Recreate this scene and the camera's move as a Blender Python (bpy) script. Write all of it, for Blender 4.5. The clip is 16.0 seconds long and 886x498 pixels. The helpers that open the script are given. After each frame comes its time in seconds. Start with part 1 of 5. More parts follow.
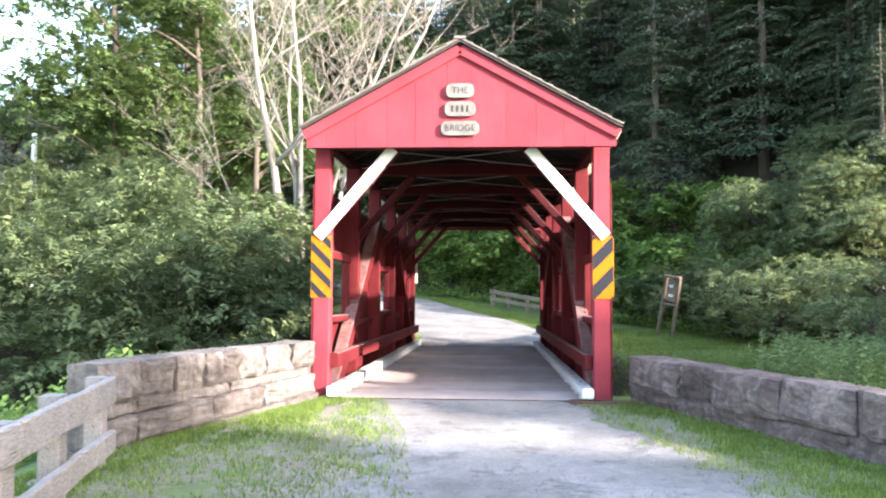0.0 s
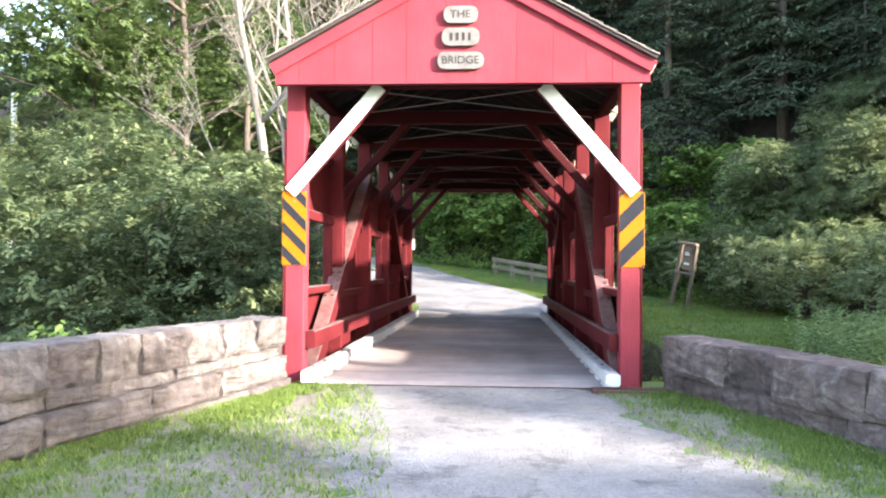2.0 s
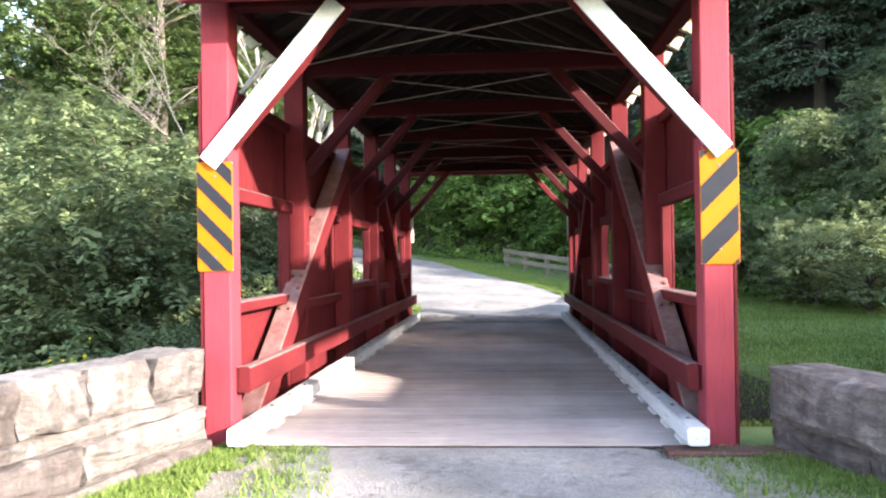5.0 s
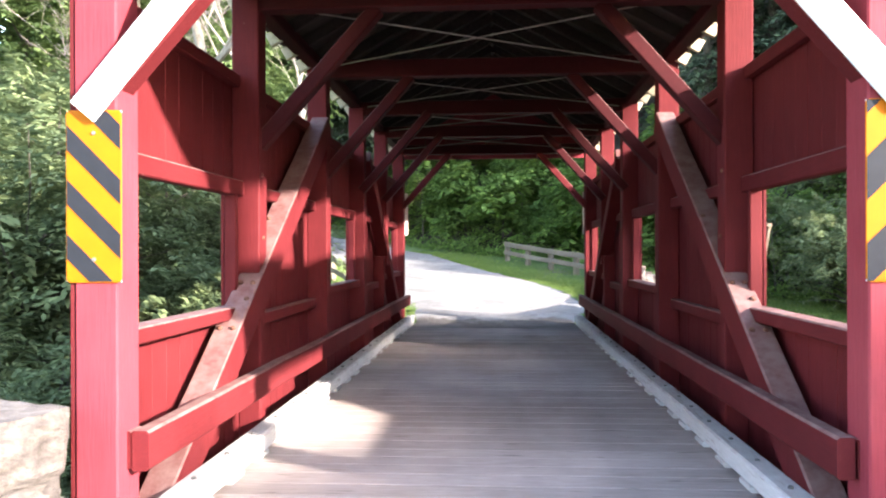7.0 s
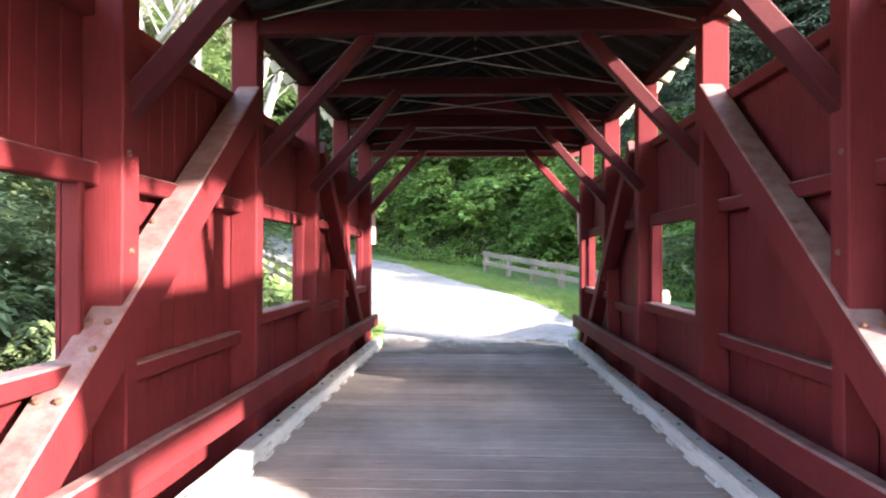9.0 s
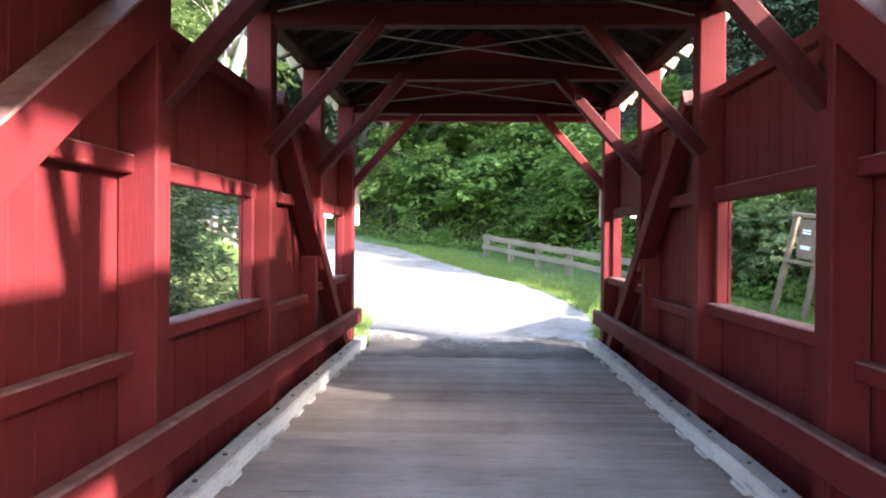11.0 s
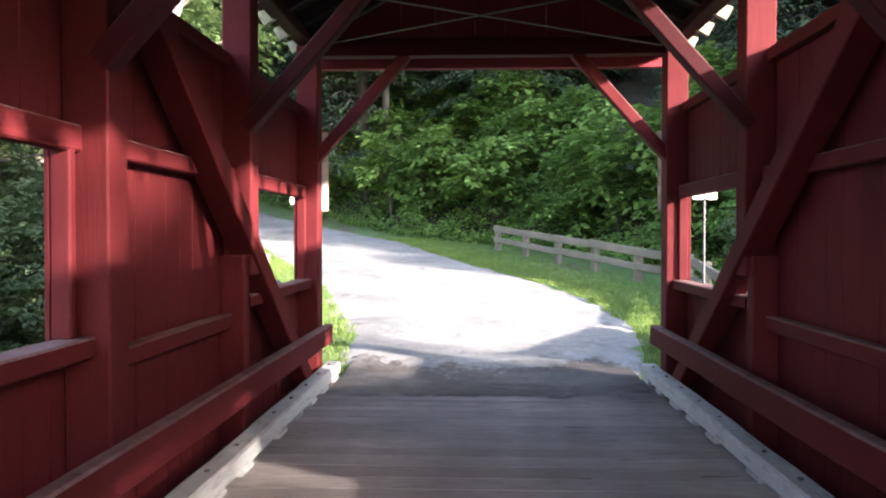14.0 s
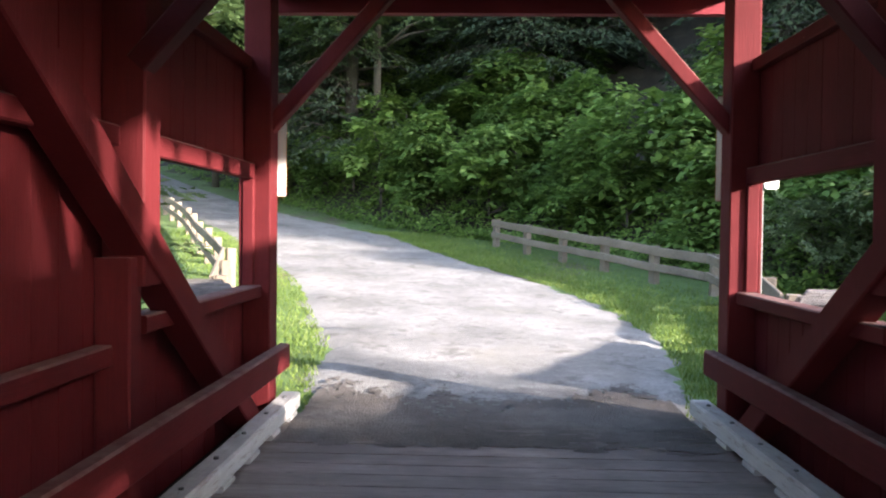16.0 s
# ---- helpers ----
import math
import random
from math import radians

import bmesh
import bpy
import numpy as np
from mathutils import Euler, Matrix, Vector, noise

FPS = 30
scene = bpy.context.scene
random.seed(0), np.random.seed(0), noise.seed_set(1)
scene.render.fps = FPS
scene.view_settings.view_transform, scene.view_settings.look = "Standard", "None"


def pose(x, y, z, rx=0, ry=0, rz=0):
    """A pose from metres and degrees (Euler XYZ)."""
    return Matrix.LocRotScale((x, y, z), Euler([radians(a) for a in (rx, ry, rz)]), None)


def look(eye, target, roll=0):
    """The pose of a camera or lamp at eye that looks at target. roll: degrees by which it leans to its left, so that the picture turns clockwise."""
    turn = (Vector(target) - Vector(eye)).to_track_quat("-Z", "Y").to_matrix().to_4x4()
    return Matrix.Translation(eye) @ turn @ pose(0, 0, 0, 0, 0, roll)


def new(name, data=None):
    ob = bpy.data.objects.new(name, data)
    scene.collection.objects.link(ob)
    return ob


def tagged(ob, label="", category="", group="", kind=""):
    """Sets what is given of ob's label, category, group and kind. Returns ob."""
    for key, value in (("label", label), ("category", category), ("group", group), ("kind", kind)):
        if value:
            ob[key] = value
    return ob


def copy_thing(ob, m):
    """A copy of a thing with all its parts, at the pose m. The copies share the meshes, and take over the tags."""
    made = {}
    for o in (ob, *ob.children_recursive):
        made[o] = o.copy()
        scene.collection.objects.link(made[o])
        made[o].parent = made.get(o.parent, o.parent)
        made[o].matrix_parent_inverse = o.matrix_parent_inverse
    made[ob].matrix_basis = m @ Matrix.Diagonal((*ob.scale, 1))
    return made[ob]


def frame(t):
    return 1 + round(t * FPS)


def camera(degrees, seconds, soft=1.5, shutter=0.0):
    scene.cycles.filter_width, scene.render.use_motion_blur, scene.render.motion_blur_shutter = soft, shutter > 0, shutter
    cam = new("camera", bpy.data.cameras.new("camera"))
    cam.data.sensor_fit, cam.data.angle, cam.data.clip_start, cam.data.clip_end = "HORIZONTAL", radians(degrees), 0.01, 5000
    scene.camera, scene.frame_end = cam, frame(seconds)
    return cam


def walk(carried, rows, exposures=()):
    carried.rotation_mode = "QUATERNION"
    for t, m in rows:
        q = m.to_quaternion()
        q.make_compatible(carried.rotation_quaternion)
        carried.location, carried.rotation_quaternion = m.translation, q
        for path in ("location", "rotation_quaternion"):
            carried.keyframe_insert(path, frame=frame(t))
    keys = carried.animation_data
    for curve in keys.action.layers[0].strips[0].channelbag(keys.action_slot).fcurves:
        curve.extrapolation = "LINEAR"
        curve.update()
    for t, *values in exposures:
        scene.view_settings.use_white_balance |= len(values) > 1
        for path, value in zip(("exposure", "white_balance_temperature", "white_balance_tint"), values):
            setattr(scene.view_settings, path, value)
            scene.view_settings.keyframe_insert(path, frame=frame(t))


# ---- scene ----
cam = camera(56.8, 16.0, soft=2.1)
PATH = [
    (0, (0.007, 0.364, 1.442), (-0.113, 2.357, 1.564), 0.3),
    (0.5, (0.012, 0.767, 1.418), (-0.106, 2.762, 1.489), -1.7),
    (1, (-0.01, 1.294, 1.422), (-0.146, 3.288, 1.489), -0.5),
    (1.5, (-0.051, 1.781, 1.414), (-0.158, 3.777, 1.465), -1.4),
    (2, (-0.054, 2.302, 1.443), (-0.177, 4.298, 1.487), 0.4),
    (2.5, (-0.098, 2.825, 1.44), (-0.232, 4.82, 1.478), -0.9),
    (3, (-0.094, 3.396, 1.439), (-0.216, 5.392, 1.463), 0.1),
    (3.5, (-0.111, 3.936, 1.455), (-0.243, 5.932, 1.478), -0.1),
    (3.7, (-0.092, 4.165, 1.468), (-0.214, 6.161, 1.492), -1.3),
    (5.8, (-0.206, 6.507, 1.573), (-0.362, 8.501, 1.597), -0.6),
    (6, (-0.242, 6.773, 1.589), (-0.377, 8.768, 1.614), -1.1),
    (6.5, (-0.285, 7.362, 1.603), (-0.408, 9.358, 1.619), -0.1),
    (7, (-0.37, 7.972, 1.615), (-0.503, 9.967, 1.617), -0.2),
    (7.5, (-0.407, 8.546, 1.627), (-0.497, 10.544, 1.625), -0.3),
    (8, (-0.427, 9.198, 1.653), (-0.525, 11.196, 1.654), 1.3),
    (8.5, (-0.469, 9.753, 1.683), (-0.552, 11.751, 1.73), -0.5),
    (9, (-0.486, 10.384, 1.688), (-0.559, 12.383, 1.709), 0.1),
    (9.2, (-0.519, 10.634, 1.714), (-0.584, 12.632, 1.711), 0.6),
    (11.3, (-0.561, 13.099, 1.701), (-0.628, 15.098, 1.68), 0.4),
    (11.5, (-0.52, 13.318, 1.69), (-0.599, 15.316, 1.669), 0.5),
    (12, (-0.545, 13.853, 1.705), (-0.594, 15.852, 1.687), -1.1),
    (12.5, (-0.53, 14.413, 1.689), (-0.566, 16.412, 1.635), 0.0),
    (13, (-0.567, 15.011, 1.69), (-0.622, 17.009, 1.61), -1.6),
    (13.5, (-0.535, 15.572, 1.671), (-0.587, 17.571, 1.611), -1.0),
    (14, (-0.572, 16.202, 1.672), (-0.66, 18.2, 1.635), 0.0),
    (14.5, (-0.571, 16.725, 1.685), (-0.636, 18.723, 1.66), 0.3),
    (15, (-0.599, 17.328, 1.689), (-0.681, 19.326, 1.653), 1.1),
    (15.5, (-0.625, 17.841, 1.692), (-0.673, 19.84, 1.649), -0.5),
    (16, (-0.653, 18.357, 1.672), (-0.725, 20.355, 1.621), 0.7),
]
walk(cam, [(t, look(eye, target, roll)) for t, eye, target, roll in PATH],
     [(t, stops, 7000, 14) for t, stops in ((0.0, 3.47), (6.0, 3.55), (9.0, 4.25), (12.5, 4.1), (14.5, 3.6), (16.0, 3.35))])

# ---- world, sun ----
SUN_WAY = Vector((-4.1, 2.25, -1.58)).normalized()
world = bpy.data.worlds.new("sky")
scene.world = world
world.use_nodes = True
wn = world.node_tree.nodes
sky = wn.new("ShaderNodeTexSky")
sky.sky_type = "NISHITA"
sky.sun_disc = False
sky.sun_elevation = math.asin(-SUN_WAY.z)
sky.sun_rotation = math.atan2(-SUN_WAY.x, -SUN_WAY.y)
sky.air_density, sky.dust_density, sky.ozone_density = 1.0, 1.0, 1.0
world.node_tree.links.new(sky.outputs[0], wn["Background"].inputs[0])
wn["Background"].inputs[1].default_value = 0.15
sun = new("sun", bpy.data.lights.new("sun", "SUN"))
sun.data.energy, sun.data.angle, sun.data.color = 2.7, radians(1.5), (1.0, 0.95, 0.89)
sun.rotation_mode = "QUATERNION"
sun.rotation_quaternion = SUN_WAY.to_track_quat("-Z", "Y")
sun.location = (20, -10, 12)

# ---- materials ----


def material(name, rough=0.7, metal=0.0):
    m = bpy.data.materials.new(name)
    m.use_nodes = True
    b = m.node_tree.nodes["Principled BSDF"]
    b.inputs["Roughness"].default_value, b.inputs["Metallic"].default_value = rough, metal
    return m, m.node_tree, b


def nod(tree, kind, **sockets):
    n = tree.nodes.new("ShaderNode" + kind)
    for k, v in sockets.items():
        n.inputs[k.replace("_", " ")].default_value = v
    return n


def ramp(tree, fac, stops):
    r = tree.nodes.new("ShaderNodeValToRGB")
    while len(r.color_ramp.elements) < len(stops):
        r.color_ramp.elements.new(0.5)
    for e, (p, c) in zip(r.color_ramp.elements, stops):
        e.position, e.color = p, (*c, 1) if len(c) == 3 else c
    tree.links.new(fac, r.inputs[0])
    return r.outputs[0]


def coords(tree, scale=(1, 1, 1), world_space=False):
    t = tree.nodes.new("ShaderNodeNewGeometry" if world_space else "ShaderNodeTexCoord")
    mp = tree.nodes.new("ShaderNodeMapping")
    mp.inputs["Scale"].default_value = scale
    tree.links.new(t.outputs["Position" if world_space else "Object"], mp.inputs[0])
    return mp.outputs[0]


def noisy(tree, vec, scale, detail=4.0, rough=0.55, dist=0.0):
    n = nod(tree, "TexNoise", Scale=scale, Detail=detail, Roughness=rough, Distortion=dist)
    tree.links.new(vec, n.inputs["Vector"])
    return n.outputs["Fac"]


def mixed(tree, fac, a, b, kind="MIX"):
    n = tree.nodes.new("ShaderNodeMix")
    n.data_type, n.blend_type = "RGBA", kind
    for s, v in ((0, fac), (6, a), (7, b)):
        if isinstance(v, (int, float)):
            n.inputs[s].default_value = v
        elif isinstance(v, tuple):
            n.inputs[s].default_value = (*v, 1)
        else:
            tree.links.new(v, n.inputs[s])
    return n.outputs[2]


def bumped(tree, bsdf, height, strength, distance=0.01):
    b = nod(tree, "Bump", Strength=strength, Distance=distance)
    tree.links.new(height, b.inputs["Height"])
    tree.links.new(b.outputs[0], bsdf.inputs["Normal"])


def object_random(tree):
    return tree.nodes.new("ShaderNodeObjectInfo").outputs["Random"]


def painted_wood(name, paint, faded, bare, wear, grain, rough=0.75, dust=0.0):
    """Paint on sawn wood: faded patches, grain running along the local axis of the grain scale, chips of bare wood."""
    m, t, b = material(name, rough)
    b.inputs["Specular IOR Level"].default_value = 0.15
    v = coords(t, world_space=True)
    vg = coords(t, grain, True)
    patch = noisy(t, v, 1.3, 5, 0.6)
    fine = noisy(t, vg, 14.0, 4, 0.6)
    col = mixed(t, ramp(t, patch, [(0.35, (0, 0, 0)), (0.7, (1, 1, 1))]), paint, faded)
    col = mixed(t, 0.28, col, ramp(t, fine, [(0.3, (0.25, 0.25, 0.25)), (0.75, (1, 1, 1))]), "MULTIPLY")
    rnd = object_random(t)
    col = mixed(t, 0.22, col, ramp(t, rnd, [(0, (0.55, 0.55, 0.55)), (1, (1, 1, 1))]), "MULTIPLY")
    chips = noisy(t, vg, 5.0, 8, 0.7)
    col = mixed(t, ramp(t, chips, [(wear, (0, 0, 0)), (wear + 0.04, (1, 1, 1))]), col, bare)
    if dust > 0:
        geo = t.nodes.new("ShaderNodeNewGeometry")
        sep = t.nodes.new("ShaderNodeSeparateXYZ")
        t.links.new(geo.outputs["True Normal"], sep.inputs[0])
        up = ramp(t, sep.outputs["Z"], [(0.35, (0, 0, 0)), (0.6, (dust, dust, dust))])
        blotch = ramp(t, noisy(t, v, 6.0, 6, 0.7), [(0.3, (0.3, 0.3, 0.3)), (0.6, (1, 1, 1))])
        col = mixed(t, mixed(t, 1.0, up, blotch, "MULTIPLY"), col, (0.24, 0.175, 0.165))
    t.links.new(col, b.inputs["Base Color"])
    bumped(t, b, fine, 0.35, 0.006)
    return m


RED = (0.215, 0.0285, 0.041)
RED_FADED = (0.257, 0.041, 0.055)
# the same red, darkened in its colour for the shade inside the bridge
RED_SHADED, RED_SHADED_FADED = (0.09, 0.009, 0.0118), (0.122, 0.0145, 0.018)
m_red_out = painted_wood("sun-faded red paint", RED, RED_FADED, (0.30, 0.16, 0.13), 0.72, (6, 6, 0.35))
m_red_out_x = painted_wood("sun-faded red trim paint", RED, RED_FADED, (0.30, 0.16, 0.13), 0.72, (0.35, 6, 6))
m_red_shaded = painted_wood("shaded red paint upright grain", RED_SHADED, RED_SHADED_FADED, (0.30, 0.16, 0.13), 0.71, (6, 6, 0.35), dust=0.6)
# upper timbers: red darkened once more for the shade under the roof
m_red_deep_shade = painted_wood("deep-shaded red paint", (0.042, 0.0033, 0.0058), (0.058, 0.0055, 0.0085), (0.16, 0.09, 0.08), 0.72, (2, 2, 2), dust=0.5)
m_red_shaded_y = painted_wood("shaded red paint lengthwise grain", RED_SHADED, RED_SHADED_FADED, (0.36, 0.20, 0.17), 0.68, (6, 0.35, 6), dust=0.6)
m_white = painted_wood("white paint", (0.66, 0.66, 0.66), (0.55, 0.545, 0.54), (0.36, 0.33, 0.31), 0.57, (5, 0.5, 5), 0.7, dust=0.4)
m_whitebrace = painted_wood("white brace paint", (0.84, 0.84, 0.84), (0.76, 0.75, 0.75), (0.5, 0.47, 0.45), 0.74, (4, 4, 4), 0.5)


def weathered_wood(name, dark, light, grain, rough=0.85, random_by=0.45):
    m, t, b = material(name, rough)
    v = coords(t, world_space=True)
    vg = coords(t, grain, True)
    fine = noisy(t, vg, 12.0, 5, 0.65, 0.3)
    stain = noisy(t, v, 0.9, 4, 0.6)
    col = ramp(t, fine, [(0.28, dark), (0.72, light)])
    col = mixed(t, 0.55, col, ramp(t, stain, [(0.3, (0.45, 0.44, 0.43)), (0.65, (1, 1, 1))]), "MULTIPLY")
    col = mixed(t, random_by, col, ramp(t, object_random(t), [(0, (0.5, 0.49, 0.47)), (1, (1.0, 1.0, 1.0))]), "MULTIPLY")
    crack = noisy(t, coords(t, tuple(g * 0.55 for g in grain), True), 9.0, 3, 0.5, 0.8)
    col = mixed(t, 0.8, col, ramp(t, crack, [(0.27, (0.18, 0.15, 0.14)), (0.33, (1, 1, 1))]), "MULTIPLY")
    t.links.new(col, b.inputs["Base Color"])
    bumped(t, b, fine, 0.5, 0.006)
    return m


m_deck = weathered_wood("grey deck planks", (0.37, 0.30, 0.283), (0.55, 0.465, 0.44), (0.4, 4, 4), random_by=0.5)


def add_scars(m):
    """Short dark splinter scars and knots along the grain."""
    t, b = m.node_tree, m.node_tree.nodes["Principled BSDF"]
    link = b.inputs["Base Color"].links[0]
    col = link.from_socket
    scar = noisy(t, coords(t, (2.2, 16, 1), True), 2.3, 2, 0.4, 0.5)
    col = mixed(t, 0.7, col, ramp(t, scar, [(0.70, (1, 1, 1)), (0.745, (0.2, 0.17, 0.17))]), "MULTIPLY")
    track = noisy(t, coords(t, (0.9, 0.12, 1), True), 1.6, 3, 0.5)
    col = mixed(t, 0.5, col, ramp(t, track, [(0.38, (0.62, 0.6, 0.62)), (0.6, (1, 1, 1))]), "MULTIPLY")
    # mud trodden in from the far road, in patches
    sep, far = t.nodes.new("ShaderNodeSeparateXYZ"), t.nodes.new("ShaderNodeMapRange")
    t.links.new(coords(t, world_space=True), sep.inputs[0])
    t.links.new(sep.outputs["Y"], far.inputs["Value"])
    far.inputs["From Min"].default_value, far.inputs["From Max"].default_value = 21.8, 25.0
    patch = t.nodes.new("ShaderNodeMath")
    patch.operation = "MULTIPLY"
    t.links.new(far.outputs[0], patch.inputs[0])
    t.links.new(noisy(t, coords(t, (0.7, 1.5, 1), True), 1.8, 5, 0.65), patch.inputs[1])
    mud = ramp(t, patch.outputs[0], [(0.12, (0, 0, 0)), (0.42, (0.8, 0.8, 0.8))])
    col = mixed(t, mud, col, (0.10, 0.078, 0.072))
    t.links.new(col, b.inputs["Base Color"])


add_scars(m_deck)
m_fence = weathered_wood("silvered fence wood", (0.15, 0.135, 0.125), (0.36, 0.335, 0.325), (6, 0.22, 6), random_by=0.2)
m_railwood = weathered_wood("tan fence wood", (0.12, 0.092, 0.07), (0.29, 0.235, 0.185), (5, 0.6, 5), random_by=0.2)
# rafter wood with the shade under the roof put into its colour
m_rafter_shaded = weathered_wood("shade-darkened rafter wood", (0.018, 0.012, 0.0105), (0.05, 0.033, 0.03), (2, 6, 2), random_by=0.3)
m_lath = weathered_wood("pale lath wood", (0.2, 0.18, 0.17), (0.4, 0.37, 0.35), (2, 6, 2), random_by=0.2)
# the same rafter wood, lightened for the sun at the eaves
m_tail_sunlit = weathered_wood("sunlit-toned rafter tail wood", (0.34, 0.29, 0.21), (0.55, 0.48, 0.36), (2, 6, 2), random_by=0.2)
m_shingle = weathered_wood("grey shingles", (0.10, 0.09, 0.085), (0.26, 0.24, 0.22), (4, 1, 4), random_by=0.3)
m_brownwood = weathered_wood("brown sign wood", (0.07, 0.045, 0.03), (0.19, 0.14, 0.10), (6, 6, 0.6), random_by=0.2)


def stone_material(name, a, b_, c, lichen):
    m, t, b = material(name, 0.9)
    v = coords(t, world_space=True)
    big = noisy(t, v, 1.7, 5, 0.6)
    mid = noisy(t, coords(t, (1, 1, 2.2), True), 5.0, 9, 0.74, 0.9)
    fine = noisy(t, v, 45.0, 6, 0.7)
    col = ramp(t, mid, [(0.25, a), (0.5, b_), (0.75, c)])
    col = mixed(t, 0.75, col, ramp(t, big, [(0.32, (0.38, 0.36, 0.36)), (0.6, (1, 1, 1))]), "MULTIPLY")
    col = mixed(t, 0.75, col, ramp(t, object_random(t), [(0, (0.5, 0.44, 0.45)), (1, (1, 1, 1))]), "MULTIPLY")
    drip = noisy(t, coords(t, (1, 1, 0.16), True), 9.0, 5, 0.65)
    col = mixed(t, 0.6, col, ramp(t, drip, [(0.36, (0.4, 0.37, 0.36)), (0.56, (1, 1, 1))]), "MULTIPLY")
    spots = noisy(t, v, 4.0, 3, 0.5)
    col = mixed(t, ramp(t, spots, [(0.64, (0, 0, 0)), (0.80, (0.7, 0.7, 0.7))]), col, lichen)
    t.links.new(col, b.inputs["Base Color"])
    add = t.nodes.new("ShaderNodeMath")
    add.operation = "ADD"
    t.links.new(mid, add.inputs[0])
    t.links.new(fine, add.inputs[1])
    bumped(t, b, add.outputs[0], 1.0, 0.035)
    return m


m_stone = stone_material("buff sandstone", (0.07, 0.058, 0.055), (0.23, 0.203, 0.187), (0.40, 0.365, 0.33), (0.40, 0.38, 0.34))
m_stone_dark = stone_material("brown sandstone", (0.055, 0.037, 0.035), (0.19, 0.143, 0.132), (0.40, 0.325, 0.295), (0.46, 0.43, 0.38))


def ground_material():
    m, t, b = material("grass and soil", 0.95)
    v = coords(t, world_space=True)
    big = noisy(t, v, 0.35, 5, 0.6)
    mid = noisy(t, v, 2.2, 6, 0.65)
    fine = noisy(t, v, 30.0, 4, 0.7)
    grass = ramp(t, mid, [(0.25, (0.045, 0.085, 0.018)), (0.55, (0.085, 0.15, 0.035)), (0.8, (0.15, 0.20, 0.06))])
    soil = ramp(t, fine, [(0.3, (0.06, 0.045, 0.03)), (0.7, (0.16, 0.125, 0.09))])
    col = mixed(t, ramp(t, big, [(0.56, (0, 0, 0)), (0.66, (1, 1, 1))]), grass, soil)
    col = mixed(t, 0.5, col, ramp(t, fine, [(0.3, (0.5, 0.5, 0.5)), (0.7, (1, 1, 1))]), "MULTIPLY")
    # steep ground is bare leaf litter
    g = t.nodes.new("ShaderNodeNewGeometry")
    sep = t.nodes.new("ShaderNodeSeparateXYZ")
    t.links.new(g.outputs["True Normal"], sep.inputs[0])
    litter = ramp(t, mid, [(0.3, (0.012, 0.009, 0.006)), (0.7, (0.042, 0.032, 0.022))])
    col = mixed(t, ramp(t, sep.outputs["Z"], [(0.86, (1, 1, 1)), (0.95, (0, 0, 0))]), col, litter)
    t.links.new(col, b.inputs["Base Color"])
    bumped(t, b, fine, 0.8, 0.03)
    return m


m_ground = ground_material()


def gravel_material(name, tones, tracks, soil=(0.30, 0.26, 0.19)):
    m, t, b = material(name, 0.9)
    v = coords(t, world_space=True)
    vor = nod(t, "TexVoronoi", Scale=55.0)
    t.links.new(v, vor.inputs["Vector"])
    fine = noisy(t, v, 70.0, 3, 0.7)
    big = noisy(t, v, 0.8, 6, 0.62, 0.15)
    mid = noisy(t, v, 5.0, 6, 0.65)
    col = ramp(t, big, [(0.3, tones[0]), (0.5, tones[1]), (0.72, tones[2])])
    col = mixed(t, 0.6, col, ramp(t, mid, [(0.3, (0.6, 0.6, 0.6)), (0.7, (1, 1, 1))]), "MULTIPLY")
    col = mixed(t, 0.6, col, ramp(t, fine, [(0.3, (0.45, 0.45, 0.45)), (0.7, (1.0, 1.0, 1.0))]), "MULTIPLY")
    chips = t.nodes.new("ShaderNodeRGBToBW")
    t.links.new(vor.outputs["Color"], chips.inputs[0])
    col = mixed(t, 0.45, col, ramp(t, chips.outputs[0], [(0.2, (0.5, 0.5, 0.5)), (0.8, (1, 1, 1))]), "MULTIPLY")
    col = mixed(t, ramp(t, noisy(t, v, 0.55, 7, 0.7, 0.4), [(0.53, (0, 0, 0)), (0.72, (0.55, 0.55, 0.55))]), col, soil)
    col = mixed(t, tracks, col, ramp(t, noisy(t, v, 1.6, 8, 0.75, 0.2), [(0.52, (1, 1, 1)), (0.62, (0.45, 0.43, 0.43))]), "MULTIPLY")
    t.links.new(col, b.inputs["Base Color"])
    bumped(t, b, vor.outputs["Distance"], 0.7, 0.012)
    return m


m_gravel = gravel_material("pale gravel", ((0.18, 0.166, 0.155), (0.288, 0.268, 0.256), (0.395, 0.374, 0.362)), 0.85)
m_road = gravel_material("worn chip road", ((0.15, 0.143, 0.14), (0.27, 0.258, 0.255), (0.40, 0.385, 0.38)), 0.85, (0.18, 0.165, 0.14))
m_dirt = gravel_material("trodden pale dirt", ((0.15, 0.125, 0.095), (0.26, 0.225, 0.18), (0.37, 0.335, 0.285)), 0.5)


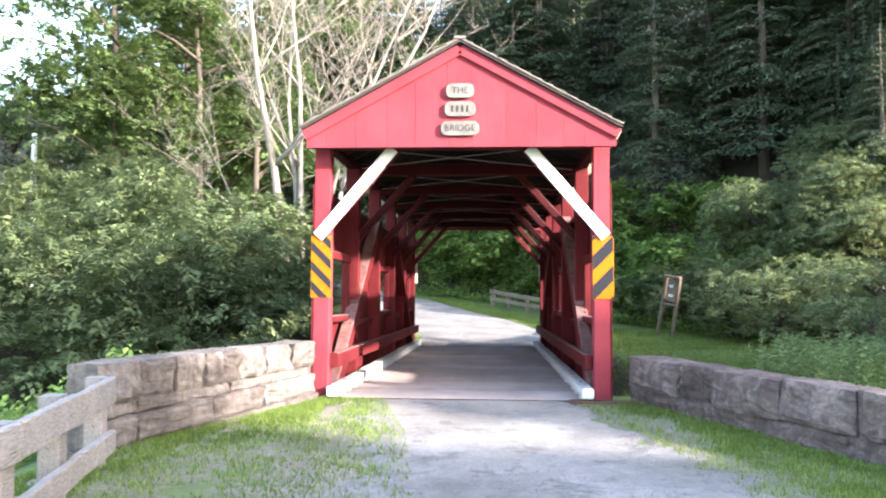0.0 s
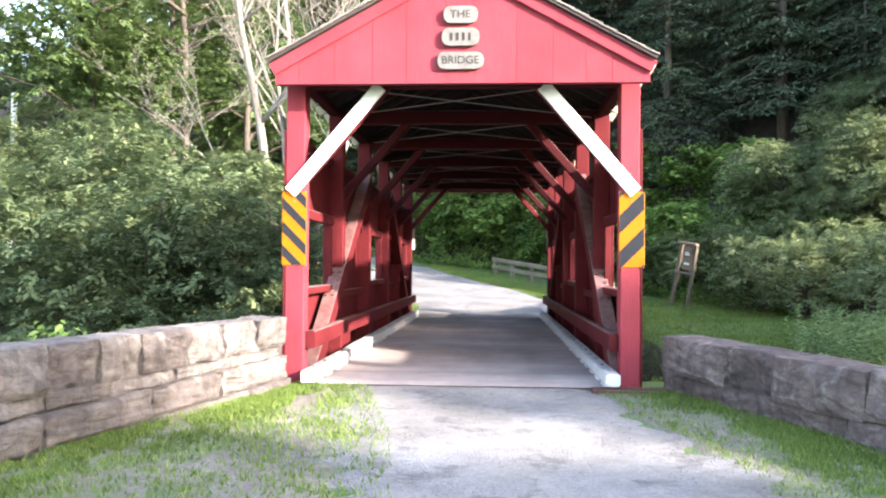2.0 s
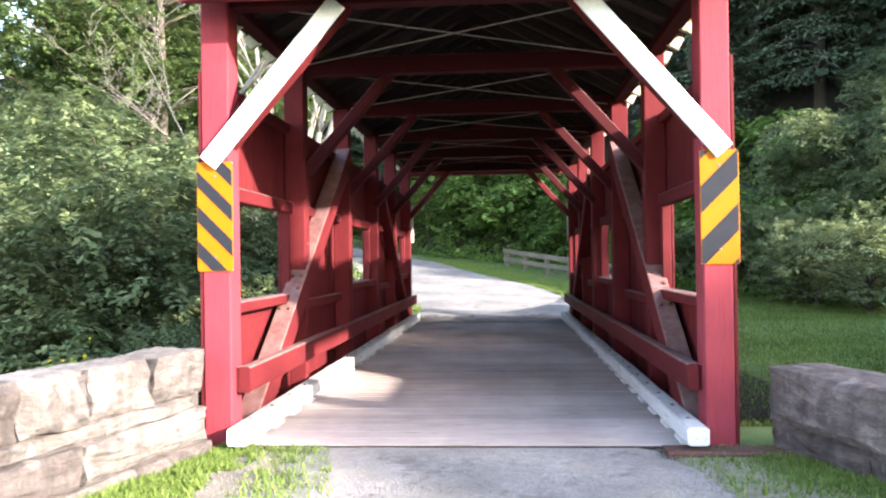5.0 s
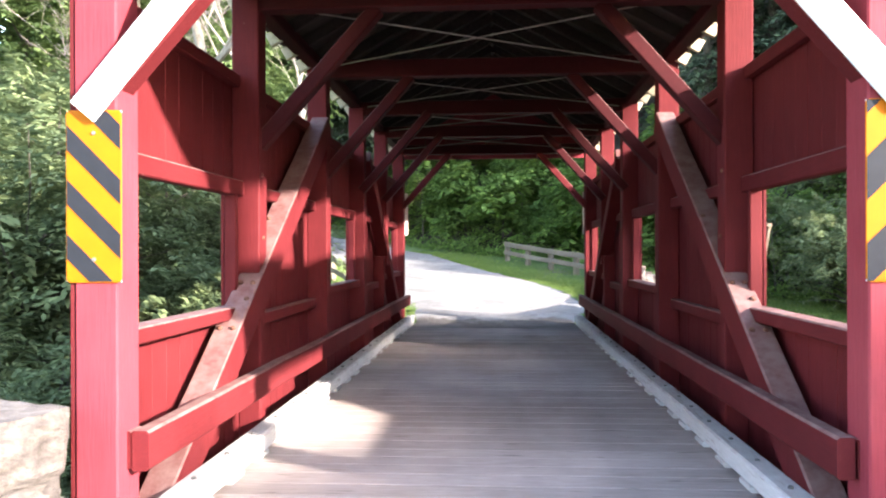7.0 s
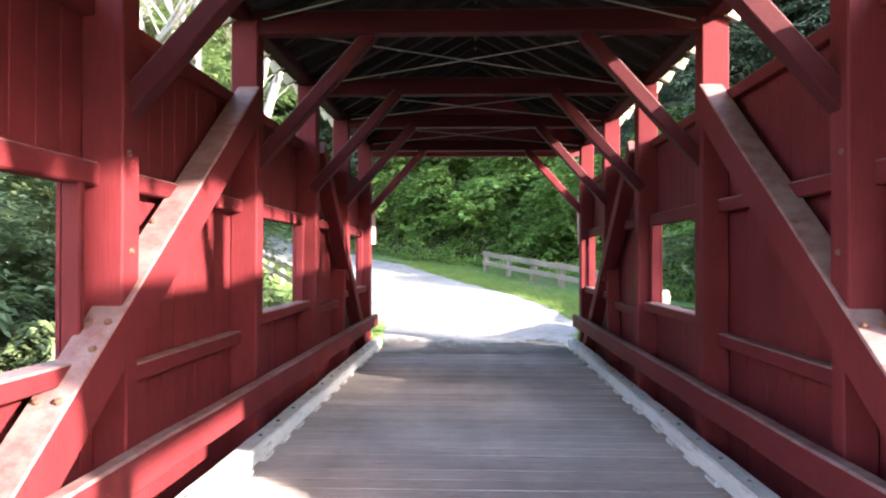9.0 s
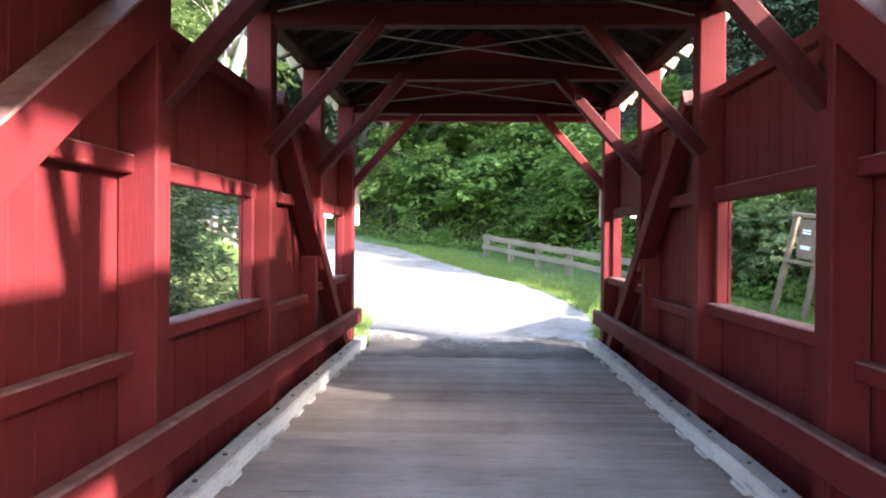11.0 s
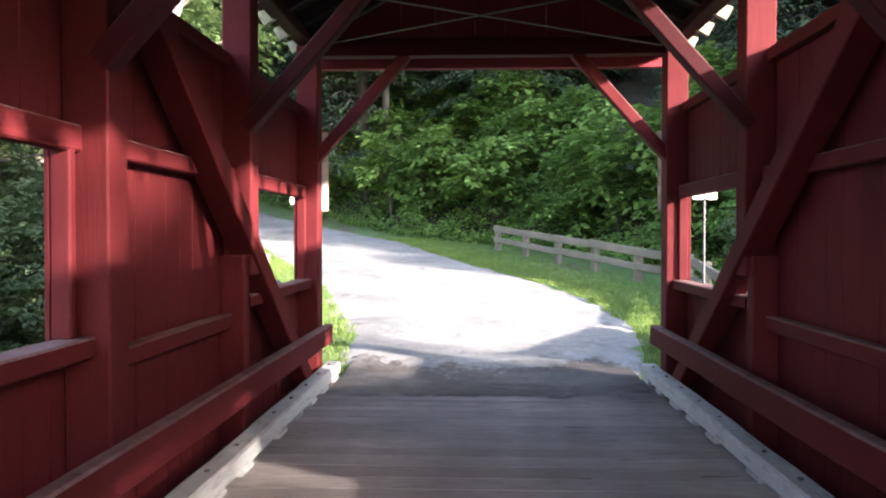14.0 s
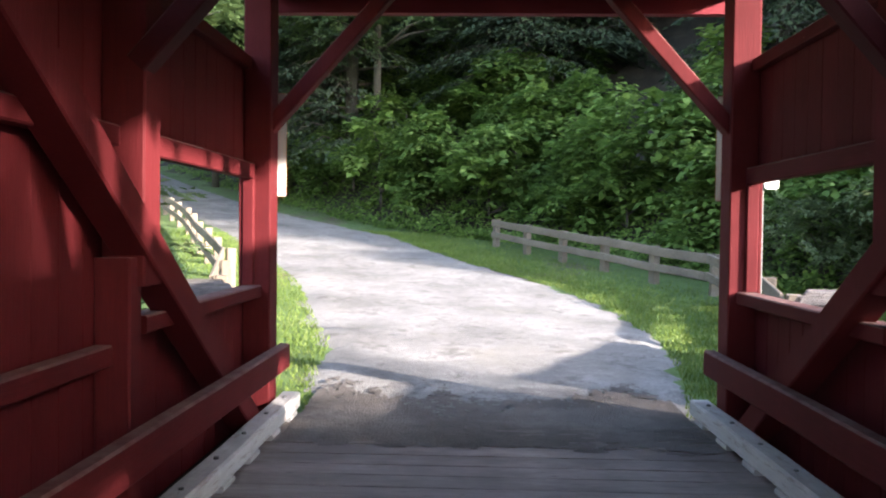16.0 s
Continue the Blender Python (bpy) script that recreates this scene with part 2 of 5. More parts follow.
def verge_material():
    """Trodden soil with grit showing through worn turf."""
    m, t, b = material("worn turf", 0.95)
    v = coords(t, world_space=True)
    mid = noisy(t, v, 2.4, 8, 0.72, 0.5)
    fine = noisy(t, v, 60.0, 4, 0.7)
    soil = ramp(t, noisy(t, v, 9.0, 6, 0.7), [(0.3, (0.12, 0.098, 0.07)), (0.55, (0.215, 0.183, 0.145)), (0.75, (0.31, 0.28, 0.24))])
    turf = ramp(t, noisy(t, v, 5.0, 6, 0.7), [(0.3, (0.075, 0.115, 0.03)), (0.7, (0.17, 0.22, 0.07))])
    col = mixed(t, ramp(t, mid, [(0.37, (1, 1, 1)), (0.56, (0, 0, 0))]), soil, turf)
    col = mixed(t, 0.6, col, ramp(t, fine, [(0.3, (0.5, 0.5, 0.5)), (0.7, (1, 1, 1))]), "MULTIPLY")
    t.links.new(col, b.inputs["Base Color"])
    bumped(t, b, fine, 0.8, 0.015)
    return m


m_verge = verge_material()
m_grit = gravel_material("damp dark grit", ((0.06, 0.048, 0.043), (0.12, 0.10, 0.092), (0.25, 0.22, 0.205)), 0.6, (0.09, 0.073, 0.064))


def leaf_material(name, dark, light, tip, through_=0.35):
    m, t, b = material(name, 0.8)
    b.inputs["Specular IOR Level"].default_value = 0.25
    geo = t.nodes.new("ShaderNodeNewGeometry")
    v = coords(t, world_space=True)
    col = ramp(t, geo.outputs["Random Per Island"], [(0.0, dark), (0.65, light), (1.0, tip)])
    col = mixed(t, 0.5, col, ramp(t, noisy(t, v, 0.9, 3, 0.55), [(0.36, (0.45, 0.5, 0.46)), (0.65, (1, 1, 1))]), "MULTIPLY")
    col = mixed(t, 0.6, col, ramp(t, object_random(t), [(0, (0.5, 0.56, 0.52)), (0.5, (0.8, 0.84, 0.8)), (1, (1.0, 1.0, 0.9))]), "MULTIPLY")
    t.links.new(col, b.inputs["Base Color"])
    tr = t.nodes.new("ShaderNodeBsdfTranslucent")
    t.links.new(col, tr.inputs[0])
    mx = t.nodes.new("ShaderNodeMixShader")
    mx.inputs[0].default_value = through_
    t.links.new(b.outputs[0], mx.inputs[1])
    t.links.new(tr.outputs[0], mx.inputs[2])
    t.links.new(mx.outputs[0], t.nodes["Material Output"].inputs[0])
    return m


m_leaf_bush = leaf_material("bush leaves", (0.095, 0.13, 0.06), (0.19, 0.235, 0.11), (0.285, 0.335, 0.165), 0.4)
m_leaf_tree = leaf_material("tree leaves", (0.08, 0.125, 0.05), (0.135, 0.2, 0.075), (0.19, 0.26, 0.1), 0.4)
m_leaf_pale = leaf_material("pale far leaves", (0.12, 0.15, 0.075), (0.19, 0.23, 0.12), (0.26, 0.3, 0.17), 0.42)
m_leaf_bank = leaf_material("bank leaves", (0.085, 0.145, 0.036), (0.18, 0.295, 0.07), (0.31, 0.43, 0.125), 0.44)
m_leaf_olive = leaf_material("olive shrub leaves", (0.125, 0.16, 0.08), (0.245, 0.295, 0.145), (0.37, 0.405, 0.2), 0.42)
m_leaf_weed = leaf_material("tall weed leaves", (0.17, 0.24, 0.09), (0.28, 0.37, 0.15), (0.37, 0.45, 0.2), 0.42)
m_needle = leaf_material("hemlock needles", (0.045, 0.068, 0.042), (0.085, 0.12, 0.07), (0.14, 0.185, 0.1), 0.3)
m_grass = leaf_material("grass blades", (0.11, 0.17, 0.035), (0.18, 0.265, 0.06), (0.32, 0.37, 0.13), 0.42)
m_flower = leaf_material("yellow flowers", (0.45, 0.33, 0.02), (0.65, 0.5, 0.03), (0.75, 0.62, 0.05), 0.3)


def bark_material(name, a, b_):
    m, t, b = material(name, 0.9)
    n = noisy(t, coords(t, (4, 4, 0.8), True), 5.0, 6, 0.7)
    t.links.new(ramp(t, n, [(0.3, a), (0.7, b_)]), b.inputs["Base Color"])
    bumped(t, b, n, 0.8, 0.02)
    return m


m_bark = bark_material("dark bark", (0.03, 0.025, 0.02), (0.10, 0.085, 0.07))
m_deadwood = bark_material("bleached dead wood", (0.11, 0.097, 0.087), (0.29, 0.26, 0.235))


def plain(name, colour, rough=0.5, metal=0.0, vary=0.25):
    m, t, b = material(name, rough, metal)
    if metal == 0 and rough > 0.3:
        b.inputs["Specular IOR Level"].default_value = 0.15
    n = noisy(t, coords(t, world_space=True), 9.0, 6, 0.65)
    low = tuple(c * (1 - vary) for c in colour)
    t.links.new(ramp(t, n, [(0.3, low), (0.7, colour)]), b.inputs["Base Color"])
    bumped(t, b, n, 0.08, 0.003)
    return m


m_yellow = plain("yellow sheeting", (0.37, 0.103, 0.0015), 0.65, vary=0.12)
m_black = plain("blue-black sheeting", (0.014, 0.016, 0.022), 0.65)
m_steel = plain("galvanised steel", (0.13, 0.13, 0.13), 0.6, 0.3)
m_signwhite = plain("white sign face", (0.66, 0.65, 0.64), 0.5, vary=0.06)
m_plaque = plain("bleached plaque wood", (0.165, 0.157, 0.15), 0.8, vary=0.4)
m_letter = plain("weathered carved letters", (0.05, 0.044, 0.04), 0.85, vary=0.5)
m_iron = plain("rusty bolt iron", (0.16, 0.07, 0.05), 0.7, 0.5)
m_joint = plain("packed dirt", (0.045, 0.036, 0.032), 0.95, vary=0.5)
m_sill = plain("dark timber sill", (0.12, 0.06, 0.05), 0.85, vary=0.4)

# ---- mesh helpers ----


def put(name, me, mat, parent=None, label="", at=None):
    if mat is not None and not me.materials:
        me.materials.append(mat)
    ob = new(name, me)
    if parent is not None:
        ob.parent = parent
    if at is not None:
        ob.matrix_basis = at
    if label:
        ob["label"] = label
    return ob


def part(name, bm, mat, parent, label=""):
    me = bpy.data.meshes.new(name)
    bm.to_mesh(me)
    bm.free()
    return put(name, me, mat, parent, label)


def thing(name, at, label, category, group="", kind=""):
    ob = new(name)
    ob.empty_display_size = 0.2
    ob.matrix_basis = at if isinstance(at, Matrix) else Matrix.Translation(at)
    return tagged(ob, label, category, group, kind)


def mesh(name, verts, faces):
    me = bpy.data.meshes.new(name)
    me.from_pydata([tuple(v) for v in verts], [], [tuple(f) for f in faces])
    me.update()
    return me


def bar_mesh(name, w, h, length, ch=0.008, wob=0.0, rng=None, cuts=1):
    """A bar along +y from 0 to length, w wide (x) and h high (z), with chamfered edges."""
    a, b = w / 2, h / 2
    prof = [(-a + ch, -b), (a - ch, -b), (a, -b + ch), (a, b - ch), (a - ch, b), (-a + ch, b), (-a, b - ch), (-a, -b + ch)]
    vs, fs = [], []
    for i in range(cuts + 1):
        y = length * i / cuts
        dx, dz = (rng.uniform(-wob, wob), rng.uniform(-wob, wob)) if rng and wob else (0, 0)
        vs += [(x + dx, y, z + dz) for x, z in prof]
    for i in range(cuts):
        for k in range(8):
            o, n = i * 8 + k, i * 8 + (k + 1) % 8
            fs.append((o, o + 8, n + 8, n))
    fs.append(tuple(range(8)))
    fs.append(tuple(cuts * 8 + k for k in reversed(range(8))))
    return mesh(name, vs, fs)


def aim(p0, p1, up=(0, 0, 1)):
    """The pose that takes +y to the way from p0 to p1, with z near up."""
    p0, p1 = Vector(p0), Vector(p1)
    y = (p1 - p0).normalized()
    x = y.cross(Vector(up))
    x = x.normalized() if x.length > 1e-4 else Vector((1, 0, 0))
    z = x.cross(y)
    m = Matrix((x, y, z)).transposed().to_4x4()
    m.translation = p0
    return m


def beam(name, p0, p1, w, h, mat, parent, label="", up=(0, 0, 1), ch=0.01, wob=0.0, cuts=1):
    """A timber from p0 to p1, in its parent's space."""
    length = (Vector(p1) - Vector(p0)).length
    me = bar_mesh(name, w, h, length, ch, wob, random, cuts)
    return put(name, me, mat, parent, label, aim(p0, p1, up))


def tube(points, radii, sides=7):
    """Verts and faces of a tapered tube along points."""
    vs, fs = [], []
    for i, p in enumerate(points):
        p = Vector(p)
        d = (Vector(points[min(i + 1, len(points) - 1)]) - Vector(points[max(i - 1, 0)])).normalized()
        u = d.orthogonal().normalized()
        w = d.cross(u)
        for k in range(sides):
            a = 2 * math.pi * k / sides
            vs.append(p + radii[i] * (math.cos(a) * u + math.sin(a) * w))
    for i in range(len(points) - 1):
        for k in range(sides):
            a, b = i * sides + k, i * sides + (k + 1) % sides
            fs.append((a, b, b + sides, a + sides))
    fs.append(tuple(reversed(range(sides))))
    fs.append(tuple((len(points) - 1) * sides + k for k in range(sides)))
    return vs, fs


def tubes_mesh(name, tubes):
    vs, fs = [], []
    for pts, rad, sides in tubes:
        v, f = tube(pts, rad, sides)
        fs += [tuple(i + len(vs) for i in q) for q in f]
        vs += v
    me = mesh(name, vs, fs)
    me.polygons.foreach_set("use_smooth", [True] * len(me.polygons))
    return me


# ---- the lie of the land ----
CX = -0.45       # the bridge's middle line
Y0, Y1 = 12.13, 25.42
FOOT = [(70, 26), (17, 24.5), (10.5, 28), (7.2, 33), (4.6, 37.5), (1.6, 43.6), (-3.2, 47), (-10, 57), (-20, 71), (-34, 92), (-60, 130)]


def foot_distance(x, y):
    """How far a point lies behind the foot of the hill (negative on the valley side)."""
    best, sign = 1e9, 1
    for (ax, ay), (bx, by) in zip(FOOT, FOOT[1:]):
        dx, dy = bx - ax, by - ay
        k = max(0.0, min(1.0, ((x - ax) * dx + (y - ay) * dy) / (dx * dx + dy * dy)))
        ox, oy = x - ax - k * dx, y - ay - k * dy
        d = math.hypot(ox, oy)
        if d < best:
            best, sign = d, 1 if dx * oy - dy * ox < 0 else -1
    return best * sign


def smooth(a, b, v):
    k = max(0.0, min(1.0, (v - a) / (b - a)))
    return k * k * (3 - 2 * k)


def land(x, y):
    s = max(0.0, (y - 25.6) * 0.97 - 0.25 * (x - CX)) if y > 25.6 else 0.0
    s = min(s, 90)
    z = 0.05 * s + 0.0012 * s * s
    # the approach falls away gently behind the camera
    z -= 0.022 * max(0.0, 12.0 - max(y, -30))
    # the creek's cut, under the bridge
    cut = smooth(13.0, 15.5, y) * (1 - smooth(22.5, 25.0, y))
    z -= 2.3 * cut * (1 - 0.93 * smooth(1.9, 3.8, x))
    # the bank drops to the left of the walls and of the far road
    z -= 1.0 * smooth(-3.6, -7.5, x) * (1 - smooth(24, 27, y)) * (1 - cut)
    d = foot_distance(x, y)
    if d > 0:
        z += 0.72 * d if d < 45 else 0.72 * 45 + 0.2 * (d - 45)
    z += 0.05 * noise.noise((x * 0.35, y * 0.35, 0)) * min(1.0, abs(x - CX) / 4)
    return z


def axis(points):
    out = []
    for a, b, n in points:
        out += [a + (b - a) * i / n for i in range(n)]
    return out + [points[-1][1]]


def build_ground():
    xs = axis([(-400, -60, 14), (-60, -14, 30), (-14, 12, 74), (12, 40, 24), (40, 400, 16)])
    ys = axis([(-300, -20, 14), (-20, 0, 20), (0, 46, 130), (46, 100, 40), (100, 500, 16)])
    vs = [(x, y, land(x, y) - 0.02) for y in ys for x in xs]
    nx = len(xs)
    fs = [(j * nx + i, j * nx + i + 1, (j + 1) * nx + i + 1, (j + 1) * nx + i) for j in range(len(ys) - 1) for i in range(nx - 1)]
    me = mesh("ground", vs, fs)
    me.polygons.foreach_set("use_smooth", [True] * len(me.polygons))
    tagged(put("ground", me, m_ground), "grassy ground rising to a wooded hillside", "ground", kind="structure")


build_ground()


def road_strip(name, edges, mat, label, lift=0.012, rough=0.12, step=0.35):
    """A road between left and right edge points, wavy at its edges, lying on the land."""
    rows = []
    for (l0, r0), (l1, r1) in zip(edges, edges[1:]):
        n = max(2, int((Vector(l1) - Vector(l0)).length / step))
        rows += [(Vector(l0).lerp(Vector(l1), i / n), Vector(r0).lerp(Vector(r1), i / n)) for i in range(n)]
    rows.append((Vector(edges[-1][0]), Vector(edges[-1][1])))
    vs, fs, nc = [], [], 18
    for l, r in rows:
        side = (r - l).normalized()
        l = l + side * rough * (noise.noise((l.x * 2.1, l.y * 2.1, 3)) + 0.6 * noise.noise((l.x * 6, l.y * 6, 5)))
        r = r + side * rough * (noise.noise((r.x * 2.1, r.y * 2.1, 7)) + 0.6 * noise.noise((r.x * 6, r.y * 6, 9)))
        for i in range(nc + 1):
            p = l.lerp(r, i / nc)
            edge = min(i, nc - i)
            z = land(p.x, p.y) + (lift if edge > 0 else -0.03) + 0.012 * noise.noise((p.x * 1.5, p.y * 1.5, 1))
            vs.append((p.x, p.y, z))
    for j in range(len(rows) - 1):
        for i in range(nc):
            a = j * (nc + 1) + i
            fs.append((a, a + 1, a + nc + 2, a + nc + 1))
    me = mesh(name, vs, fs)
    me.polygons.foreach_set("use_smooth", [True] * len(me.polygons))
    return tagged(put(name, me, mat), label, "road", kind="structure")


NEAR_EDGES = [((-2.2, -14), (5.6, -14)), ((-1.6, -4), (4.2, -4)), ((-1.25, 2), (3.1, 2)), ((-1.15, 6.5), (2.25, 6.6)), ((-1.55, 9.5), (1.85, 9.6)), ((-2.15, 12.13), (1.25, 12.13))]
FAR_EDGES = [((-2.2, 25.38), (1.3, 25.38)), ((-2.45, 27.3), (1.75, 27.3)), ((-2.6, 28.9), (2.0, 29.5)), ((-3.1, 30.5), (1.75, 32)), ((-4.1, 34.1), (1.1, 34.8)), ((-5.1, 36.6), (-0.4, 37.9)), ((-8.5, 43.9), (-3.2, 44.4)),
             ((-11.3, 49), (-7.0, 49.5)), ((-14.5, 53.2), (-9.6, 52.8)), ((-24, 67), (-18.5, 66)), ((-40, 90), (-34, 88))]
road_strip("gravel_approach", NEAR_EDGES, m_gravel, "pale crushed gravel approach to the bridge", rough=0.6, step=0.09)
road_strip("verge", [((-4.2, 0.2), (-0.9, 0.2)), ((-4.2, 6.5), (-0.9, 6.5)), ((-3.75, 8.6), (-1.2, 8.6)), ((-2.55, 12.05), (-1.85, 12.05))], m_verge, "worn turf and trodden dirt beside the gravel", lift=0.006, rough=0.05)
road_strip("trodden_dirt", [((-1.95, 0.5), (-1.0, 0.5)), ((-1.9, 6.5), (-1.0, 6.5)), ((-2.15, 9.5), (-1.4, 9.5)), ((-2.35, 12.05), (-2.0, 12.05))], m_dirt, "pale trodden dirt along the gravel", lift=0.009, rough=0.55, step=0.09)
road_strip("verge", [((2.9, 0.2), (7.0, 0.2)), ((2.0, 6.5), (4.5, 6.5)), ((1.6, 9.6), (3.05, 9.6)), ((1.05, 12.1), (2.1, 12.1))], m_verge, "worn turf between the gravel and the low wall", lift=0.006, rough=0.05)
road_strip("road", FAR_EDGES, m_road, "worn grey chip-sealed road climbing away", lift=0.02, rough=0.28, step=0.1)

# ---- the covered bridge, in its own space: u across, v along from the near portal, z up ----
V1 = Y1 - Y0
DECK = 0.03
POSTS = [0.125, 2.66, 5.37, 8.05, 10.52, V1 - 0.125]
IN, OUT = 1.90, 2.13          # inner and outer faces of the posts
WINDOWS = [(0.27, 2.34), (5.52, 7.82), (10.70, V1 - 0.28)]
SILL, HEAD, SIDE_TOP = 1.18, 2.07, 3.10
TIE = 3.63                    # underside of the tie beams
EAVE_U, EAVE_Z, RIDGE_Z = 2.20, 3.84, 5.05
bridge = thing("covered_bridge", (CX, Y0, 0), "small red wooden covered bridge with a gabled portal", "covered bridge")
rng = random.Random(7)


def roof_z(u):
    return RIDGE_Z - (RIDGE_Z - EAVE_Z) * abs(u) / EAVE_U


def build_deck():
    bm = bmesh.new()
    bmesh.ops.create_cube(bm, size=1, matrix=Matrix.Translation((0, V1 / 2, DECK - 0.136)) @ Matrix.Diagonal((4.2, V1, 0.26, 1)))
    deck = part("deck", bm, m_joint, bridge, "dark dirt packed between the floor planks")
    beam("sill", (1.55, -0.16, -0.06), (2.5, -0.16, -0.06), 0.26, 0.2, m_sill, bridge, "dark sill timber at the threshold", wob=0.004, cuts=4)
    widths = (0.235, 0.25, 0.265, 0.28)
    shapes = {w: [bar_mesh("plank", w - gap, 0.07, 3.86, 0.0008, 0.0004, rng, 5) for gap in (0.006, 0.009, 0.014)] for w in widths}
    v = 0.0
    while v < V1 - 0.02:
        w = rng.choice(widths)
        if v + w > V1 - 0.12:
            w = V1 - v if V1 - v in shapes else min(widths, key=lambda k: abs(k - (V1 - v)))
        z = DECK - 0.035 + rng.uniform(-0.0005, 0.0003)
        m = Matrix.Translation((-1.93 + rng.uniform(-0.02, 0.02), v + w / 2, z)) @ pose(0, 0, 0, 0, 0, -90 + rng.uniform(-0.1, 0.1))
        put("plank", rng.choice(shapes[w]), m_deck, deck, at=m)
        v += w


def build_frame():
    for side in (-1, 1):
        c = side * (IN + OUT) / 2
        for i, v in enumerate(POSTS):
            d = 0.26 if i in (0, 5) else 0.22
            if i == 1 or i == 4:
                beam("post", (c, v, 1.35), (c, v, 3.74), OUT - IN, d, m_red_shaded, bridge, up=(0, 1, 0), wob=0.003, cuts=4)
                beam("short_post", (c + side * 0.02, v + (0.12 if i == 1 else -0.12), DECK), (c + side * 0.02, v + (0.12 if i == 1 else -0.12), 1.5), 0.19, 0.15, m_red_shaded, bridge, up=(0, 1, 0))
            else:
                beam("post", (c, v, -0.1), (c, v, 3.74), OUT - IN, d, m_red_out if i == 0 else m_red_shaded, bridge, up=(0, 1, 0), wob=0.003, cuts=4)
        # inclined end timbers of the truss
        beam("inclined_timber", (side * 1.97, 0.55, -0.02), (side * 1.97, 5.32, 3.05), 0.20, 0.27, m_red_shaded, bridge, wob=0.004, cuts=5)
        beam("inclined_timber", (side * 1.97, V1 - 0.5, -0.02), (side * 1.97, 8.34, 3.05), 0.20, 0.19, m_red_shaded, bridge, wob=0.004, cuts=5)
        beam("top_plate", (side * 2.04, -0.30, 3.80), (side * 2.04, V1 + 0.30, 3.80), 0.16, 0.12, m_red_deep_shade, bridge)
    for i, v in enumerate(POSTS):
        beam("tie_beam", (-2.06, v, TIE + 0.1), (2.06, v, TIE + 0.1), 0.17, 0.2, m_red_deep_shade, bridge, wob=0.003, cuts=3)
        for side in (-1, 1):
            dv = 0.0 if i in (0, 5) else (0.05 if i < 3 else -0.05)
            beam("knee_brace", (side * 1.95, v + dv, 2.50), (side * 0.93, v + dv, 3.65), 0.12, 0.15, m_red_deep_shade if 0 < i < 5 else m_red_shaded, bridge, up=(0, 1, 0), wob=0.003, cuts=2)
    for side in (-1, 1):
        beam("brace_board", (side * 2.07, -0.035, 2.34), (side * 0.98, -0.035, 3.62), 0.03, 0.165, m_whitebrace, bridge, "white painted brace board", up=(side * -0.76, 0, 0.65))
    # crossed laths between the tie beams
    for a, b in zip(POSTS, POSTS[1:]):
        for side in (-1, 1):
            lift = 0.02 * side
            beam("cross_lath", (side * 1.85, a + 0.1, TIE + 0.10 + lift), (-side * 1.85, b - 0.1, TIE + 0.10 + lift), 0.024, 0.016, m_lath, bridge, "thin pale lath")


def board_row(parent, side, v0, v1, z0, z1, width=0.235):
    n = max(1, round((v1 - v0) / width))
    w = (v1 - v0) / n
    key = (round(w, 4), round(z1 - z0, 4))
    for i in range(n):
        shapes = BOARDS.setdefault(key, [bar_mesh("board", w - rng.choice((0.003, 0.005)), 0.024, z1 - z0, 0.003) for _ in range(2)])
        u = side * (OUT + 0.016 + rng.uniform(-0.002, 0.002))
        m = aim((u, v0 + (i + 0.5) * w, z0), (u, v0 + (i + 0.5) * w, z1), (1, 0, 0))
        put("board", rng.choice(shapes), m_red_shaded, parent, at=m)


BOARDS = {}


